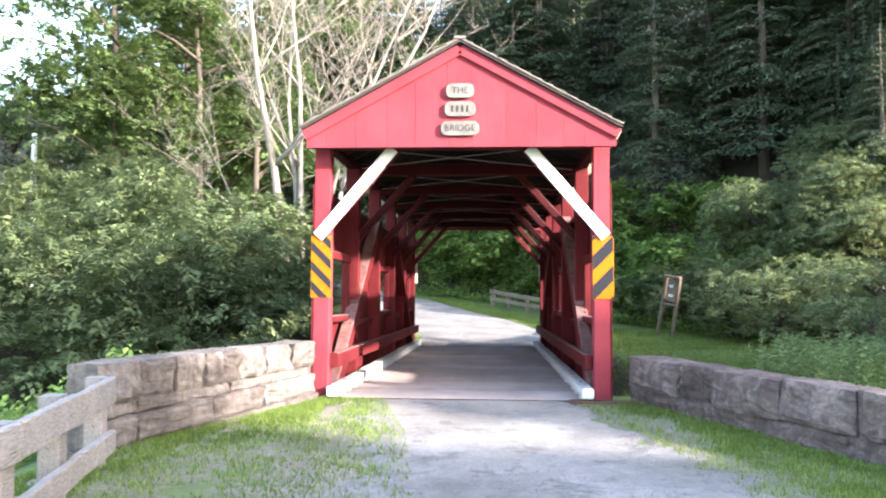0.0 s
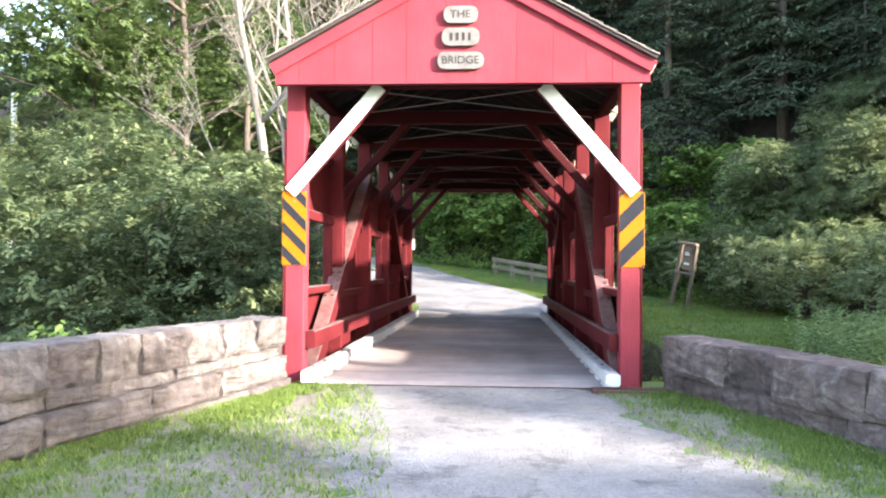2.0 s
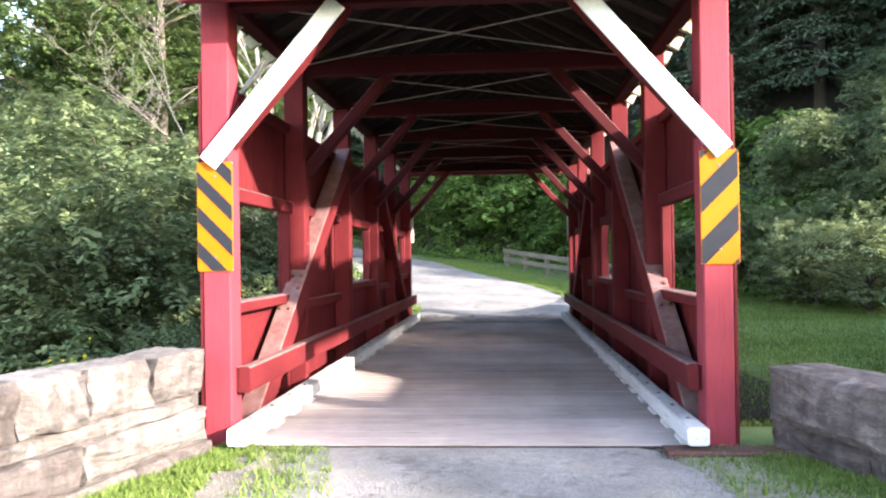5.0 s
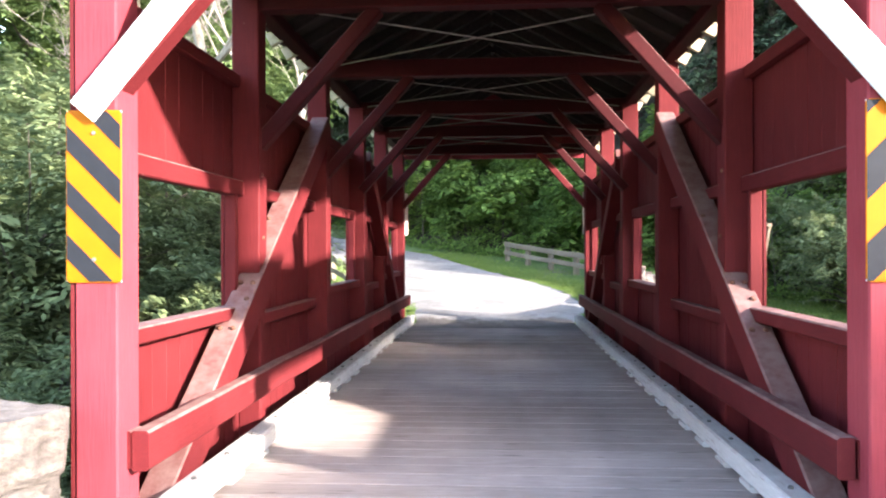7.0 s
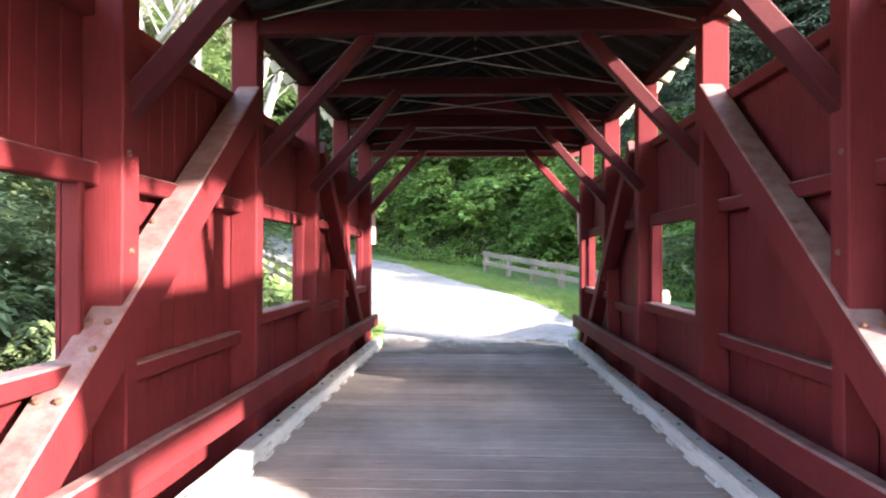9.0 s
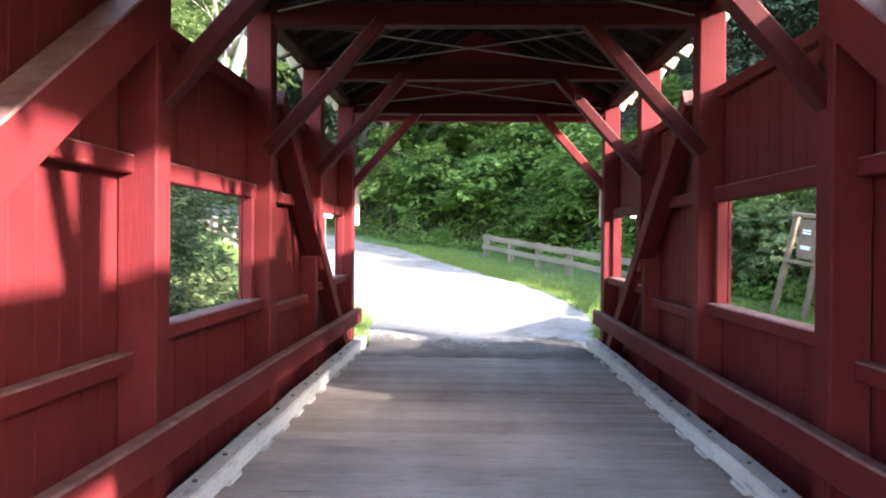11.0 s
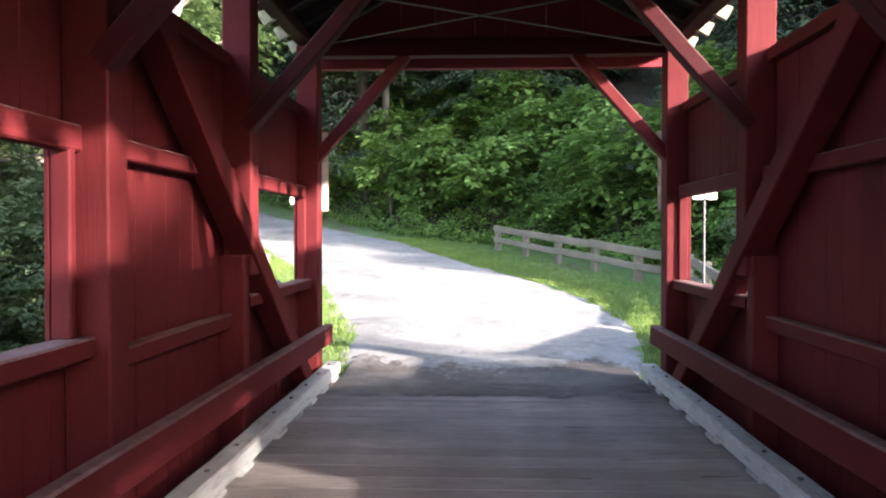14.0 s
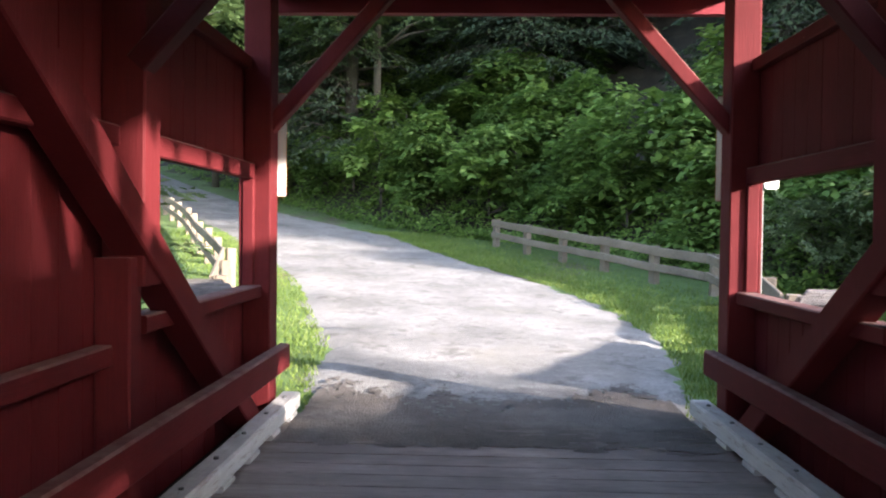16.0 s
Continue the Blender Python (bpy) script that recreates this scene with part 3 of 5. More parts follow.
def build_siding():
    for side, word in ((-1, "side_wall"), (1, "side_wall")):
        # the girt at the top carries the boards of its side
        me = bar_mesh("side_wall", 0.07, 0.10, V1 - 0.02, 0.006)
        wall = put(word, me, m_red_shaded_y, bridge, "wall of upright red boards with three openings", Matrix.Translation((side * (OUT - 0.037), 0.01, SIDE_TOP - 0.07)))
        inv = Matrix.Translation((side * (OUT - 0.037), 0.01, SIDE_TOP - 0.07)).inverted()
        before = set(wall.children)
        at = 0.0
        for w0, w1 in WINDOWS:
            if w0 > at + 0.05:
                board_row(wall, side, at, w0, -0.22, SIDE_TOP)
            board_row(wall, side, w0, w1, -0.22, SILL - 0.03)
            board_row(wall, side, w0, w1, HEAD + 0.02, SIDE_TOP)
            at = w1
        if V1 > at + 0.05:
            board_row(wall, side, at, V1, -0.22, SIDE_TOP)
        for ob in wall.children:
            if ob not in before:
                ob.matrix_parent_inverse = inv
        # girts and sills between the posts
        for i, (a, b) in enumerate(zip(POSTS, POSTS[1:])):
            g = OUT - 0.05
            if i in (0, 2, 4):
                beam("window_sill", (side * (g - 0.03), a + 0.1, SILL - 0.055), (side * (g - 0.03), b - 0.1, SILL - 0.055), 0.16, 0.10, m_red_shaded_y, bridge)
                beam("window_head", (side * g, a + 0.1, HEAD + 0.06), (side * g, b - 0.1, HEAD + 0.06), 0.10, 0.13, m_red_shaded_y, bridge)
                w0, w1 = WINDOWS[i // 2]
                beam("jamb", (side * g, w1 + 0.03 if i < 4 else w1 + 0.02, SILL), (side * g, w1 + 0.03 if i < 4 else w1 + 0.02, HEAD), 0.10, 0.06, m_red_shaded, bridge, up=(0, 1, 0))
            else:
                beam("girt", (side * g, a + 0.1, 1.00), (side * g, b - 0.1, 1.00), 0.10, 0.11, m_red_shaded_y, bridge)
                beam("girt", (side * g, a + 0.1, 2.13), (side * g, b - 0.1, 2.13), 0.10, 0.11, m_red_shaded_y, bridge)
        beam("guard_rail", (side * 1.83, 0.10, 0.55), (side * 1.83, V1 - 0.02, 0.55), 0.10, 0.215, m_red_shaded_y, bridge, "red plank guard rail worn along its top edge", ch=0.014, wob=0.006, cuts=14)
        beam("rail_block", (side * 1.90, 0.10, 0.55), (side * 1.90, 0.24, 0.55), 0.05, 0.2, m_red_shaded_y, bridge)
        # kerb timbers on blocks
        v = -0.22
        for length in (3.6, 3.4, 3.5, 3.35):
            end = min(v + length, V1 + 0.12)
            kerb = beam("kerb_timber", (side * 1.79, v, 0.142), (side * 1.79, end - 0.02, 0.142), 0.165, 0.14, m_white, bridge, "worn white painted kerb timber", ch=0.016, wob=0.005, cuts=7)
            k = 0.25
            while k < end - v - 0.2:
                beam("kerb_block", (0.0, k, -0.089), (0.0, k + 0.24, -0.089), 0.168, 0.044, m_white, kerb)
                vs, fs = tube([(0, k + 0.12, 0.06), (0, k + 0.12, 0.082)], [0.02, 0.016], 8)
                put("bolt_head", mesh("bolt_head", vs, fs), m_steel, kerb)
                k += 0.62
            v = end
        # truss bolts, in pairs through the upper face of the inclined timber
        way = Vector((0, 4.77, 3.07)).normalized()
        up = Vector((0, -way.z, way.y))
        foot = Vector((side * 1.97, 0.55, -0.02))
        for along, across in ((1.72, 0.05), (1.72, -0.05), (2.10, 0.055), (2.32, 0.05), (2.32, -0.05), (3.35, -0.06)):
            q = foot + way * along + up * 0.134 + Vector((across, 0, 0))
            vs, fs = tube([q, q + up * 0.016, q + up * 0.022], [0.023, 0.021, 0.012], 8)
            put("bolt", mesh("bolt", vs, fs), m_iron, bridge)
        for v, z in ((2.62, 2.25), (2.66, 1.72)):
            vs, fs = tube([(side * 1.902, v, z), (side * 1.885, v, z)], [0.02, 0.015], 8)
            put("bolt", mesh("bolt", vs, fs), m_iron, bridge)


def build_gable(v, out):
    """The boarded gable at one end; out is -1 at the near end and 1 at the far."""
    zb = 3.58
    bm = bmesh.new()
    bmesh.ops.create_cube(bm, size=1, matrix=Matrix.Translation((0, v - out * 0.06, zb + 0.06)) @ Matrix.Diagonal((4.32, 0.08, 0.12, 1)))
    gable = part("gable", bm, m_red_out_x, bridge, "triangular red boarded gable")
    edges = [-2.18]
    widths = [0.28, 0.42, 0.45, 0.40, 0.45, 0.36, 0.47, 0.42, 0.38, 0.30, 0.28]
    for w in widths:
        edges.append(min(2.18, edges[-1] + w))
    edges[-1] = 2.18
    for a, b in zip(edges, edges[1:]):
        if b - a < 0.02:
            continue
        a_, b_ = a + 0.002, b - 0.002
        top = [(u, roof_z(u) - 0.03) for u in ([b_, a_] if a_ * b_ >= 0 else [b_, 0.0, a_])]
        prof = [(a_, zb), (b_, zb)] + top
        y0 = v + out * rng.uniform(0.0, 0.004)
        y1 = v - out * 0.024
        n = len(prof)
        vs = [(u, y0, z) for u, z in prof] + [(u, y1, z) for u, z in prof]
        fs = [tuple(range(n)), tuple(reversed(range(n, 2 * n)))] + [(i, i + n, (i + 1) % n + n, (i + 1) % n) for i in range(n)]
        me = mesh("board", vs, fs)
        bm = bmesh.new()
        bm.from_mesh(me)
        bmesh.ops.recalc_face_normals(bm, faces=bm.faces)
        bm.to_mesh(me)
        bm.free()
        put("board", me, m_red_out, gable)
    for side in (-1, 1):
        beam("rake_board", (side * 2.215, v + out * 0.03, roof_z(2.215) - 0.085), (0, v + out * 0.03, RIDGE_Z - 0.085), 0.035, 0.15, m_red_out_x, gable)


def build_roof():
    for side in (-1, 1):
        p0, p1 = Vector((side * (EAVE_U + 0.04), 0, roof_z(EAVE_U + 0.04) + 0.01)), Vector((0, 0, RIDGE_Z + 0.01))
        n = Vector((side * (RIDGE_Z - EAVE_Z), 0, EAVE_U)).normalized()
        a, b = -0.45, V1 + 0.45
        vs = []
        for lift in (0.0, 0.03):
            vs += [Vector((p.x, v, p.z)) + n * lift for p, v in ((p0, a), (p1, a), (p1, b), (p0, b))]
        fs = [(0, 1, 2, 3), (7, 6, 5, 4), (0, 4, 5, 1), (1, 5, 6, 2), (2, 6, 7, 3), (3, 7, 4, 0)]
        roof = put("roof", mesh("roof", vs, fs), m_rafter_shaded, bridge, "roof slope of shade-darkened boards under grey shingles")
        # shingle courses
        length = (p1 - p0).length
        courses = 14
        for k in range(courses):
            q = p0.lerp(p1, k / courses) + n * 0.045
            r = p0.lerp(p1, min(1.0, (k + 1.25) / courses)) + n * 0.034
            vs = []
            for v in (a - 0.015, b + 0.015):
                for c in (q, r, r + n * 0.012, q + n * 0.02):
                    vs.append(Vector((c.x, v, c.z)))
            fs = [(0, 1, 2, 3), (7, 6, 5, 4), (0, 4, 5, 1), (1, 5, 6, 2), (2, 6, 7, 3), (3, 7, 4, 0)]
            put("shingle_course", mesh("shingle_course", vs, fs), m_shingle, roof)
        v = -0.25
        while v < V1 + 0.3:
            beam("rafter", (side * (EAVE_U - 0.20), v, roof_z(EAVE_U - 0.20) - 0.075), (0, v, RIDGE_Z - 0.075), 0.05, 0.13, m_rafter_shaded, bridge)
            v += 0.61
        v = -0.25
        while v < V1 + 0.3:
            beam("rafter_tail", (side * (EAVE_U + 0.03), v, roof_z(EAVE_U + 0.03) - 0.085), (side * (EAVE_U - 0.18), v, roof_z(EAVE_U - 0.18) - 0.085), 0.055, 0.14, m_tail_sunlit, bridge, "sawn rafter tail toned as if sunlit")
            v += 0.61
    beam("ridge_cap", (0, -0.46, RIDGE_Z + 0.075), (0, V1 + 0.46, RIDGE_Z + 0.075), 0.16, 0.03, m_shingle, bridge)


def words(text, size, mat, parent, at, label=""):
    cu = bpy.data.curves.new("lettering", "FONT")
    cu.body, cu.size, cu.align_x, cu.align_y, cu.extrude = text, size, "CENTER", "CENTER", 0.004
    tmp = bpy.data.objects.new("lettering", cu)
    scene.collection.objects.link(tmp)
    me = bpy.data.meshes.new_from_object(tmp.evaluated_get(bpy.context.evaluated_depsgraph_get()))
    bpy.data.objects.remove(tmp)
    return put("lettering", me, mat, parent, label, at)


def rounded_plate(w, h, r, depth, notch=False):
    """A plate in the xz plane facing -y, with rounded ends."""
    prof = []
    for cx, cz, a0 in ((w / 2 - r, -h / 2 + r, -90), (w / 2 - r, h / 2 - r, 0), (-w / 2 + r, h / 2 - r, 90), (-w / 2 + r, -h / 2 + r, 180)):
        for k in range(5):
            a = radians(a0 + 90 * k / 4)
            prof.append((cx + r * math.cos(a), cz + r * math.sin(a)))
    n = len(prof)
    vs = [(x * 0.97, -depth, z * 0.97) for x, z in prof] + [(x, -depth * 0.6, z) for x, z in prof] + [(x, 0, z) for x, z in prof]
    fs = [tuple(range(n)), tuple(reversed(range(2 * n, 3 * n)))]
    for o in (0, n):
        fs += [(o + i, o + n + i, o + n + (i + 1) % n, o + (i + 1) % n) for i in range(n)]
    return mesh("plate", vs, fs)


def build_plaques():
    for text, w, h, z in (("THE", 0.40, 0.205, 4.37), ("", 0.44, 0.215, 4.11), ("BRIDGE", 0.54, 0.205, 3.835)):
        p = thing("name_plaque", (CX + 0.0, Y0 - 0.385, z), "weathered pale wooden plaque with carved dark letters on a red gable", "plaque", "plaques on the gable")
        board = put("plate", rounded_plate(w, h, 0.085, 0.03), m_plaque, p)
        if text:
            words(text, 0.13, m_letter, p, pose(0, -0.031, 0, 90, 0, 0))
        else:
            for k in range(4):
                beam("letter_bar", (-0.105 + 0.07 * k, -0.032, -0.045), (-0.105 + 0.07 * k, -0.032, 0.045), 0.03, 0.008, m_letter, p, up=(0, 1, 0), ch=0.002)


def clipped_band(w, h, lo, hi, slope):
    """The part of a w x h rectangle where lo < z - slope * x < hi."""
    poly = [(-w / 2, -h / 2), (w / 2, -h / 2), (w / 2, h / 2), (-w / 2, h / 2)]
    for limit, sgn in ((lo, 1), (hi, -1)):
        out = []
        for i, p in enumerate(poly):
            q = poly[(i + 1) % len(poly)]
            dp, dq = sgn * (p[1] - slope * p[0] - limit), sgn * (q[1] - slope * q[0] - limit)
            if dp >= 0:
                out.append(p)
            if dp * dq < 0:
                k = dp / (dp - dq)
                out.append((p[0] + k * (q[0] - p[0]), p[1] + k * (q[1] - p[1])))
        poly = out
    return poly


def hazard_marker(x, y, z, slope, band, face=1, label="yellow and black striped hazard marker bolted to a red post"):
    """A striped plate 0.305 x 0.914, bottom at z; face 1 looks back along the approach."""
    w, h = 0.300, 0.90
    m = thing("hazard_marker", pose(x, y, z + h / 2, 0, 0, 0 if face > 0 else 180), label, "hazard marker", "hazard markers on the portal posts")
    put("plate", rounded_plate(w, h, 0.025, 0.006), m_yellow, m)
    first, step, wide = band
    k = first - 3 * step
    while k < 0.8:
        poly = clipped_band(w - 0.012, h - 0.012, k, k + wide, slope)
        if len(poly) >= 3:
            n = len(poly)
            vs = [(a, -0.0085, b) for a, b in poly] + [(a, -0.0055, b) for a, b in poly]
            fs = [tuple(range(n)), tuple(reversed(range(n, 2 * n)))] + [(i, i + n, (i + 1) % n + n, (i + 1) % n) for i in range(n)]
            put("stripe", mesh("stripe", vs, fs), m_black, m)
        k += step
    bm = bmesh.new()
    bmesh.ops.create_cube(bm, size=1, matrix=Matrix.Translation((0, 0.002, 0)) @ Matrix.Diagonal((w * 0.98, 0.003, h * 0.99, 1)))
    part("backing", bm, m_signwhite, m, "bare pale metal back")
    for dz in (-0.33, 0.33):
        vs, fs = tube([(0, -0.006, dz), (0, -0.013, dz)], [0.012, 0.010], 8)
        put("bolt", mesh("bolt", vs, fs), m_steel, m)


def dirt_spill():
    """Grit carried onto the planks at the far end, in ragged patches."""
    vs, fs, n, m = [], [], 120, 120
    v0, v1 = V1 - 1.9, V1 + 2.0
    for i in range(n + 1):
        u = -1.69 + 3.38 * i / n
        for j in range(m + 1):
            v = v0 + (v1 - v0) * j / m
            z = DECK + 0.006 + 0.006 * noise.noise((u * 5, v * 5, 2)) + 0.03 * smooth(V1 - 0.1, V1 + 0.75, v)
            if v > V1:
                z = max(z, land(CX + u, Y0 + v) + 0.036)
            vs.append((CX + u + 0.012 * noise.noise((u * 30, v * 30, 1)), Y0 + v + 0.012 * noise.noise((u * 30, v * 30, 6)), z))
    for i in range(n):
        for j in range(m):
            u, v = -1.69 + 3.38 * (i + 0.5) / n, v0 + (v1 - v0) * (j + 0.5) / m
            lay = noise.noise((u * 1.4, v * 1.2, 3)) + 0.6 * noise.noise((u * 5, v * 3.5, 5)) + 0.55 * noise.noise((u * 14, v * 9, 8)) + 0.3 * noise.noise((u * 33, v * 20, 9))
            near = V1 - 0.95 + 0.34 * noise.noise((u * 1.1, 4, 3)) + 0.16 * noise.noise((u * 3.5, v * 2, 6)) + 0.09 * noise.noise((u * 9, v * 14, 2))
            streak = noise.noise((u * 2.1, v * 15, 11)) + 0.5 * noise.noise((u * 6, v * 30, 12)) - 0.55 * smooth(0.4, -0.4, u)
            if v > near and streak < 0.30 + 0.9 * smooth(V1 - 0.35, V1 + 0.1, v) and 0.75 * lay > 0.9 * (v - V1 - 0.75) - 0.35 * abs(u) + 0.3:
                a = i * (m + 1) + j
                fs.append((a, a + m + 1, a + m + 2, a + 1))
    me = mesh("grit", vs, fs)
    me.polygons.foreach_set("use_smooth", [True] * len(me.polygons))
    tagged(put("grit", me, m_grit), "dark damp grit spilled over the last deck planks", "grit", kind="stuff")


dirt_spill()
build_frame()
build_roof()
build_gable(-0.36, -1)
build_gable(V1 + 0.36, 1)
build_plaques()
hazard_marker(CX - 2.02, Y0 - 0.012, 1.45, -1.0, (0.10, 0.285, 0.13))
hazard_marker(CX + 2.03, Y0 - 0.012, 1.45, 1.0, (0.095, 0.425, 0.215))
hazard_marker(CX - 1.985, Y1 + 0.055, 1.93, 1.0, (0.1, 0.285, 0.13), -1)
hazard_marker(CX + 2.02, Y1 + 0.055, 1.93, -1.0, (0.1, 0.285, 0.13), -1)

# ---- stone walls ----


def stone_mesh(l, d, h, seed):
    """A squared quarried block with a rough split face and chipped arrises, l along y, d deep, h high, its middle at the origin."""
    r = random.Random(seed)
    bm = bmesh.new()
    bmesh.ops.create_cube(bm, size=1)
    bmesh.ops.subdivide_edges(bm, edges=bm.edges[:], cuts=6, use_grid_fill=True)
    o = Vector((r.uniform(0, 90), r.uniform(0, 90), r.uniform(0, 90)))
    lean = (r.uniform(-0.05, 0.05), r.uniform(-0.06, 0.06))
    for v in bm.verts:
        c = v.co.copy()
        rim = max(abs(c.y), abs(c.z)) > 0.49
        p = Vector((c.x * d, c.y * l, c.z * h))
        n1, n2, n3 = noise.noise_vector(p * 3.0 + o), noise.noise_vector(p * 9.0 + o), noise.noise_vector(p * 22.0 + o)
        if abs(c.x) > 0.49:
            p.x += math.copysign(1, c.x) * (-0.022 if rim else 0.012) + n1.x * 0.055 + n2.x * 0.04 + n3.x * 0.02 + lean[0] * c.y * d + lean[1] * c.z * h
        p.y += n2.y * 0.012 + n3.y * 0.008
        p.z += n1.z * 0.012 + n2.z * 0.010 + n3.z * 0.006
        v.co = p
    me = bpy.data.meshes.new("stone")
    bm.to_mesh(me)
    bm.free()
    return me


def stone_wall(p0, p1, base0, base1, top0, top1, courses, mat, label, thick=0.48, seed=1, lengths=(0.35, 0.8), name="stone_wall", proud=None):
    """A dry-laid wall from p0 to p1; every stone is a piece of it."""
    r = random.Random(seed)
    p0, p1 = Vector((*p0, 0)), Vector((*p1, 0))
    length = (p1 - p0).length
    m = aim(p0, p1)
    w = thing(name, m, label, "stone wall")
    # mortar core, a little behind the faces
    vs = []
    for y, b, t in ((0.03, base0, top0), (length - 0.03, base1, top1)):
        for x in (-thick / 2 + 0.06, thick / 2 - 0.06):
            vs += [(x, y, b - 0.15), (x, y, t - 0.04)]
    fs = [(0, 1, 3, 2), (4, 6, 7, 5), (0, 4, 5, 1), (2, 3, 7, 6), (1, 5, 7, 3), (0, 2, 6, 4)]
    put("core", mesh("core", vs, fs), m_mortar, w)
    fr = [sum(courses[:i]) / sum(courses) for i in range(len(courses) + 1)]
    proud = proud or (0,) * len(courses)
    for k in range(len(courses)):
        y = 0.0
        while y < length - 0.05:
            l = r.uniform(*lengths) * (1.0 if k == len(courses) - 1 or len(courses) < 4 else 1.6)
            if length - y - l < 0.25:
                l = length - y
            s = (y + l / 2) / length
            b, t = base0 + (base1 - base0) * s - 0.1, top0 + (top1 - top0) * s
            z0, z1 = b + (t - b) * fr[k], b + (t - b) * fr[k + 1]
            me = stone_mesh(l - r.uniform(0.008, 0.03), thick + proud[k] + r.uniform(-0.04, 0.04), z1 - z0 - r.uniform(0.004, 0.025), r.random() * 1000)
            tilt = math.degrees(math.atan2((top1 - top0) * fr[k] + (base1 - base0) * (1 - fr[k]), length))
            put("stone", me, mat, w, at=pose(r.uniform(-0.015, 0.015), y + l / 2, (z0 + z1) / 2 + (r.uniform(-0.012, 0.012) if k == len(courses) - 1 else 0), tilt, 0, r.uniform(-1.0, 1.0)))
            y += l
    return w


m_mortar = stone_material("crumbling mortar", (0.08, 0.07, 0.066), (0.16, 0.145, 0.138), (0.26, 0.24, 0.228), (0.22, 0.2, 0.18))
stone_wall((-2.72, 12.02), (-4.02, 8.25), 0.0, -0.25, 0.83, 0.80, (0.24, 0.27, 0.13, 0.36), m_stone, "buff sandstone wing wall beside the bridge portal", seed=3, lengths=(0.4, 0.8), proud=(0.12, 0.07, -0.05, 0.0))
stone_wall((2.15, 12.2), (4.35, 7.0), -0.02, -0.25, 0.66, 0.56, (0.33, 0.36), m_stone_dark, "low brown sandstone wing wall along the verge", seed=9, lengths=(0.65, 1.25), proud=(0.0, 0.07))
stone_wall((-2.95, 25.6), (-3.85, 27.9), 0.0, 0.15, 1.05, 1.05, (0.3, 0.3, 0.3), m_stone, "pale stacked stone wing wall at the far portal", seed=5)
stone_wall((2.42, 25.6), (3.5, 28.1), 0.0, 0.15, 1.05, 1.0, (0.3, 0.3, 0.3), m_stone, "pale stacked stone wing wall at the far portal", seed=6)

# ---- fences ----


def rail_fence(points, label, height=0.8, rails=((0.71, 0.19), (0.36, 0.17)), post=(0.16, 0.2), every=2.0, extra=0.06, rail_side=1, thick=0.05, wood=None):
    """A post and rail fence along ground points (x, y)."""
    base = Vector((points[0][0], points[0][1], land(*points[0])))
    f = thing("rail_fence", base, label, "fence")
    r = random.Random(points[0][0])
    for (ax, ay), (bx, by) in zip(points, points[1:]):
        a, b = Vector((ax, ay, land(ax, ay))), Vector((bx, by, land(bx, by)))
        n = max(1, round((b - a).length / every))
        flat = (b - a).normalized()
        nrm = Vector((flat.y, -flat.x, 0)).normalized() * rail_side
        for i in range(n + 1):
            if i == n and (bx, by) != points[-1]:
                continue
            p = a.lerp(b, i / n)
            p.z = land(p.x, p.y)
            beam("post", p - base - Vector((0, 0, 0.12)), p - base + Vector((r.uniform(-0.02, 0.02), r.uniform(-0.02, 0.02), height + extra * 0.0)), post[0], post[1], wood or m_fence, f, up=(flat.x, flat.y, 0), ch=0.015, wob=0.004, cuts=2)
        for z, h in rails:
            for i in range(n):
                p, q = a.lerp(b, i / n), a.lerp(b, (i + 1) / n)
                p.z, q.z = land(p.x, p.y), land(q.x, q.y)
                off = nrm * (post[1] / 2 + thick / 2 + 0.002) + Vector((0, 0, z + r.uniform(-0.012, 0.012)))
                beam("rail", p - base + off - flat * 0.03, q - base + off + flat * 0.03, thick, h, wood or m_fence, f, ch=0.012, wob=0.006, cuts=4)
    return f


rail_fence([(-3.55, 7.6), (-3.05, 5.3), (-2.75, 3.2), (-2.6, 1.0)], "silvered plank guard fence ending at the stone wall", height=0.82, rails=((0.70, 0.24), (0.25, 0.2)), every=1.45, rail_side=-1, thick=0.07)
rail_fence([(0.05, 42.7), (4.06, 34.5), (3.75, 30.6), (3.3, 28.6)], "grey weathered two-rail timber fence along the road", every=1.75, rail_side=1, wood=m_railwood)
rail_fence([(-3.95, 29.0), (-4.9, 32.6), (-9.3, 43.0), (-12.3, 49.0)], "weathered timber fence along the climbing road", every=2.2, rail_side=-1, wood=m_railwood)

# ---- signs ----


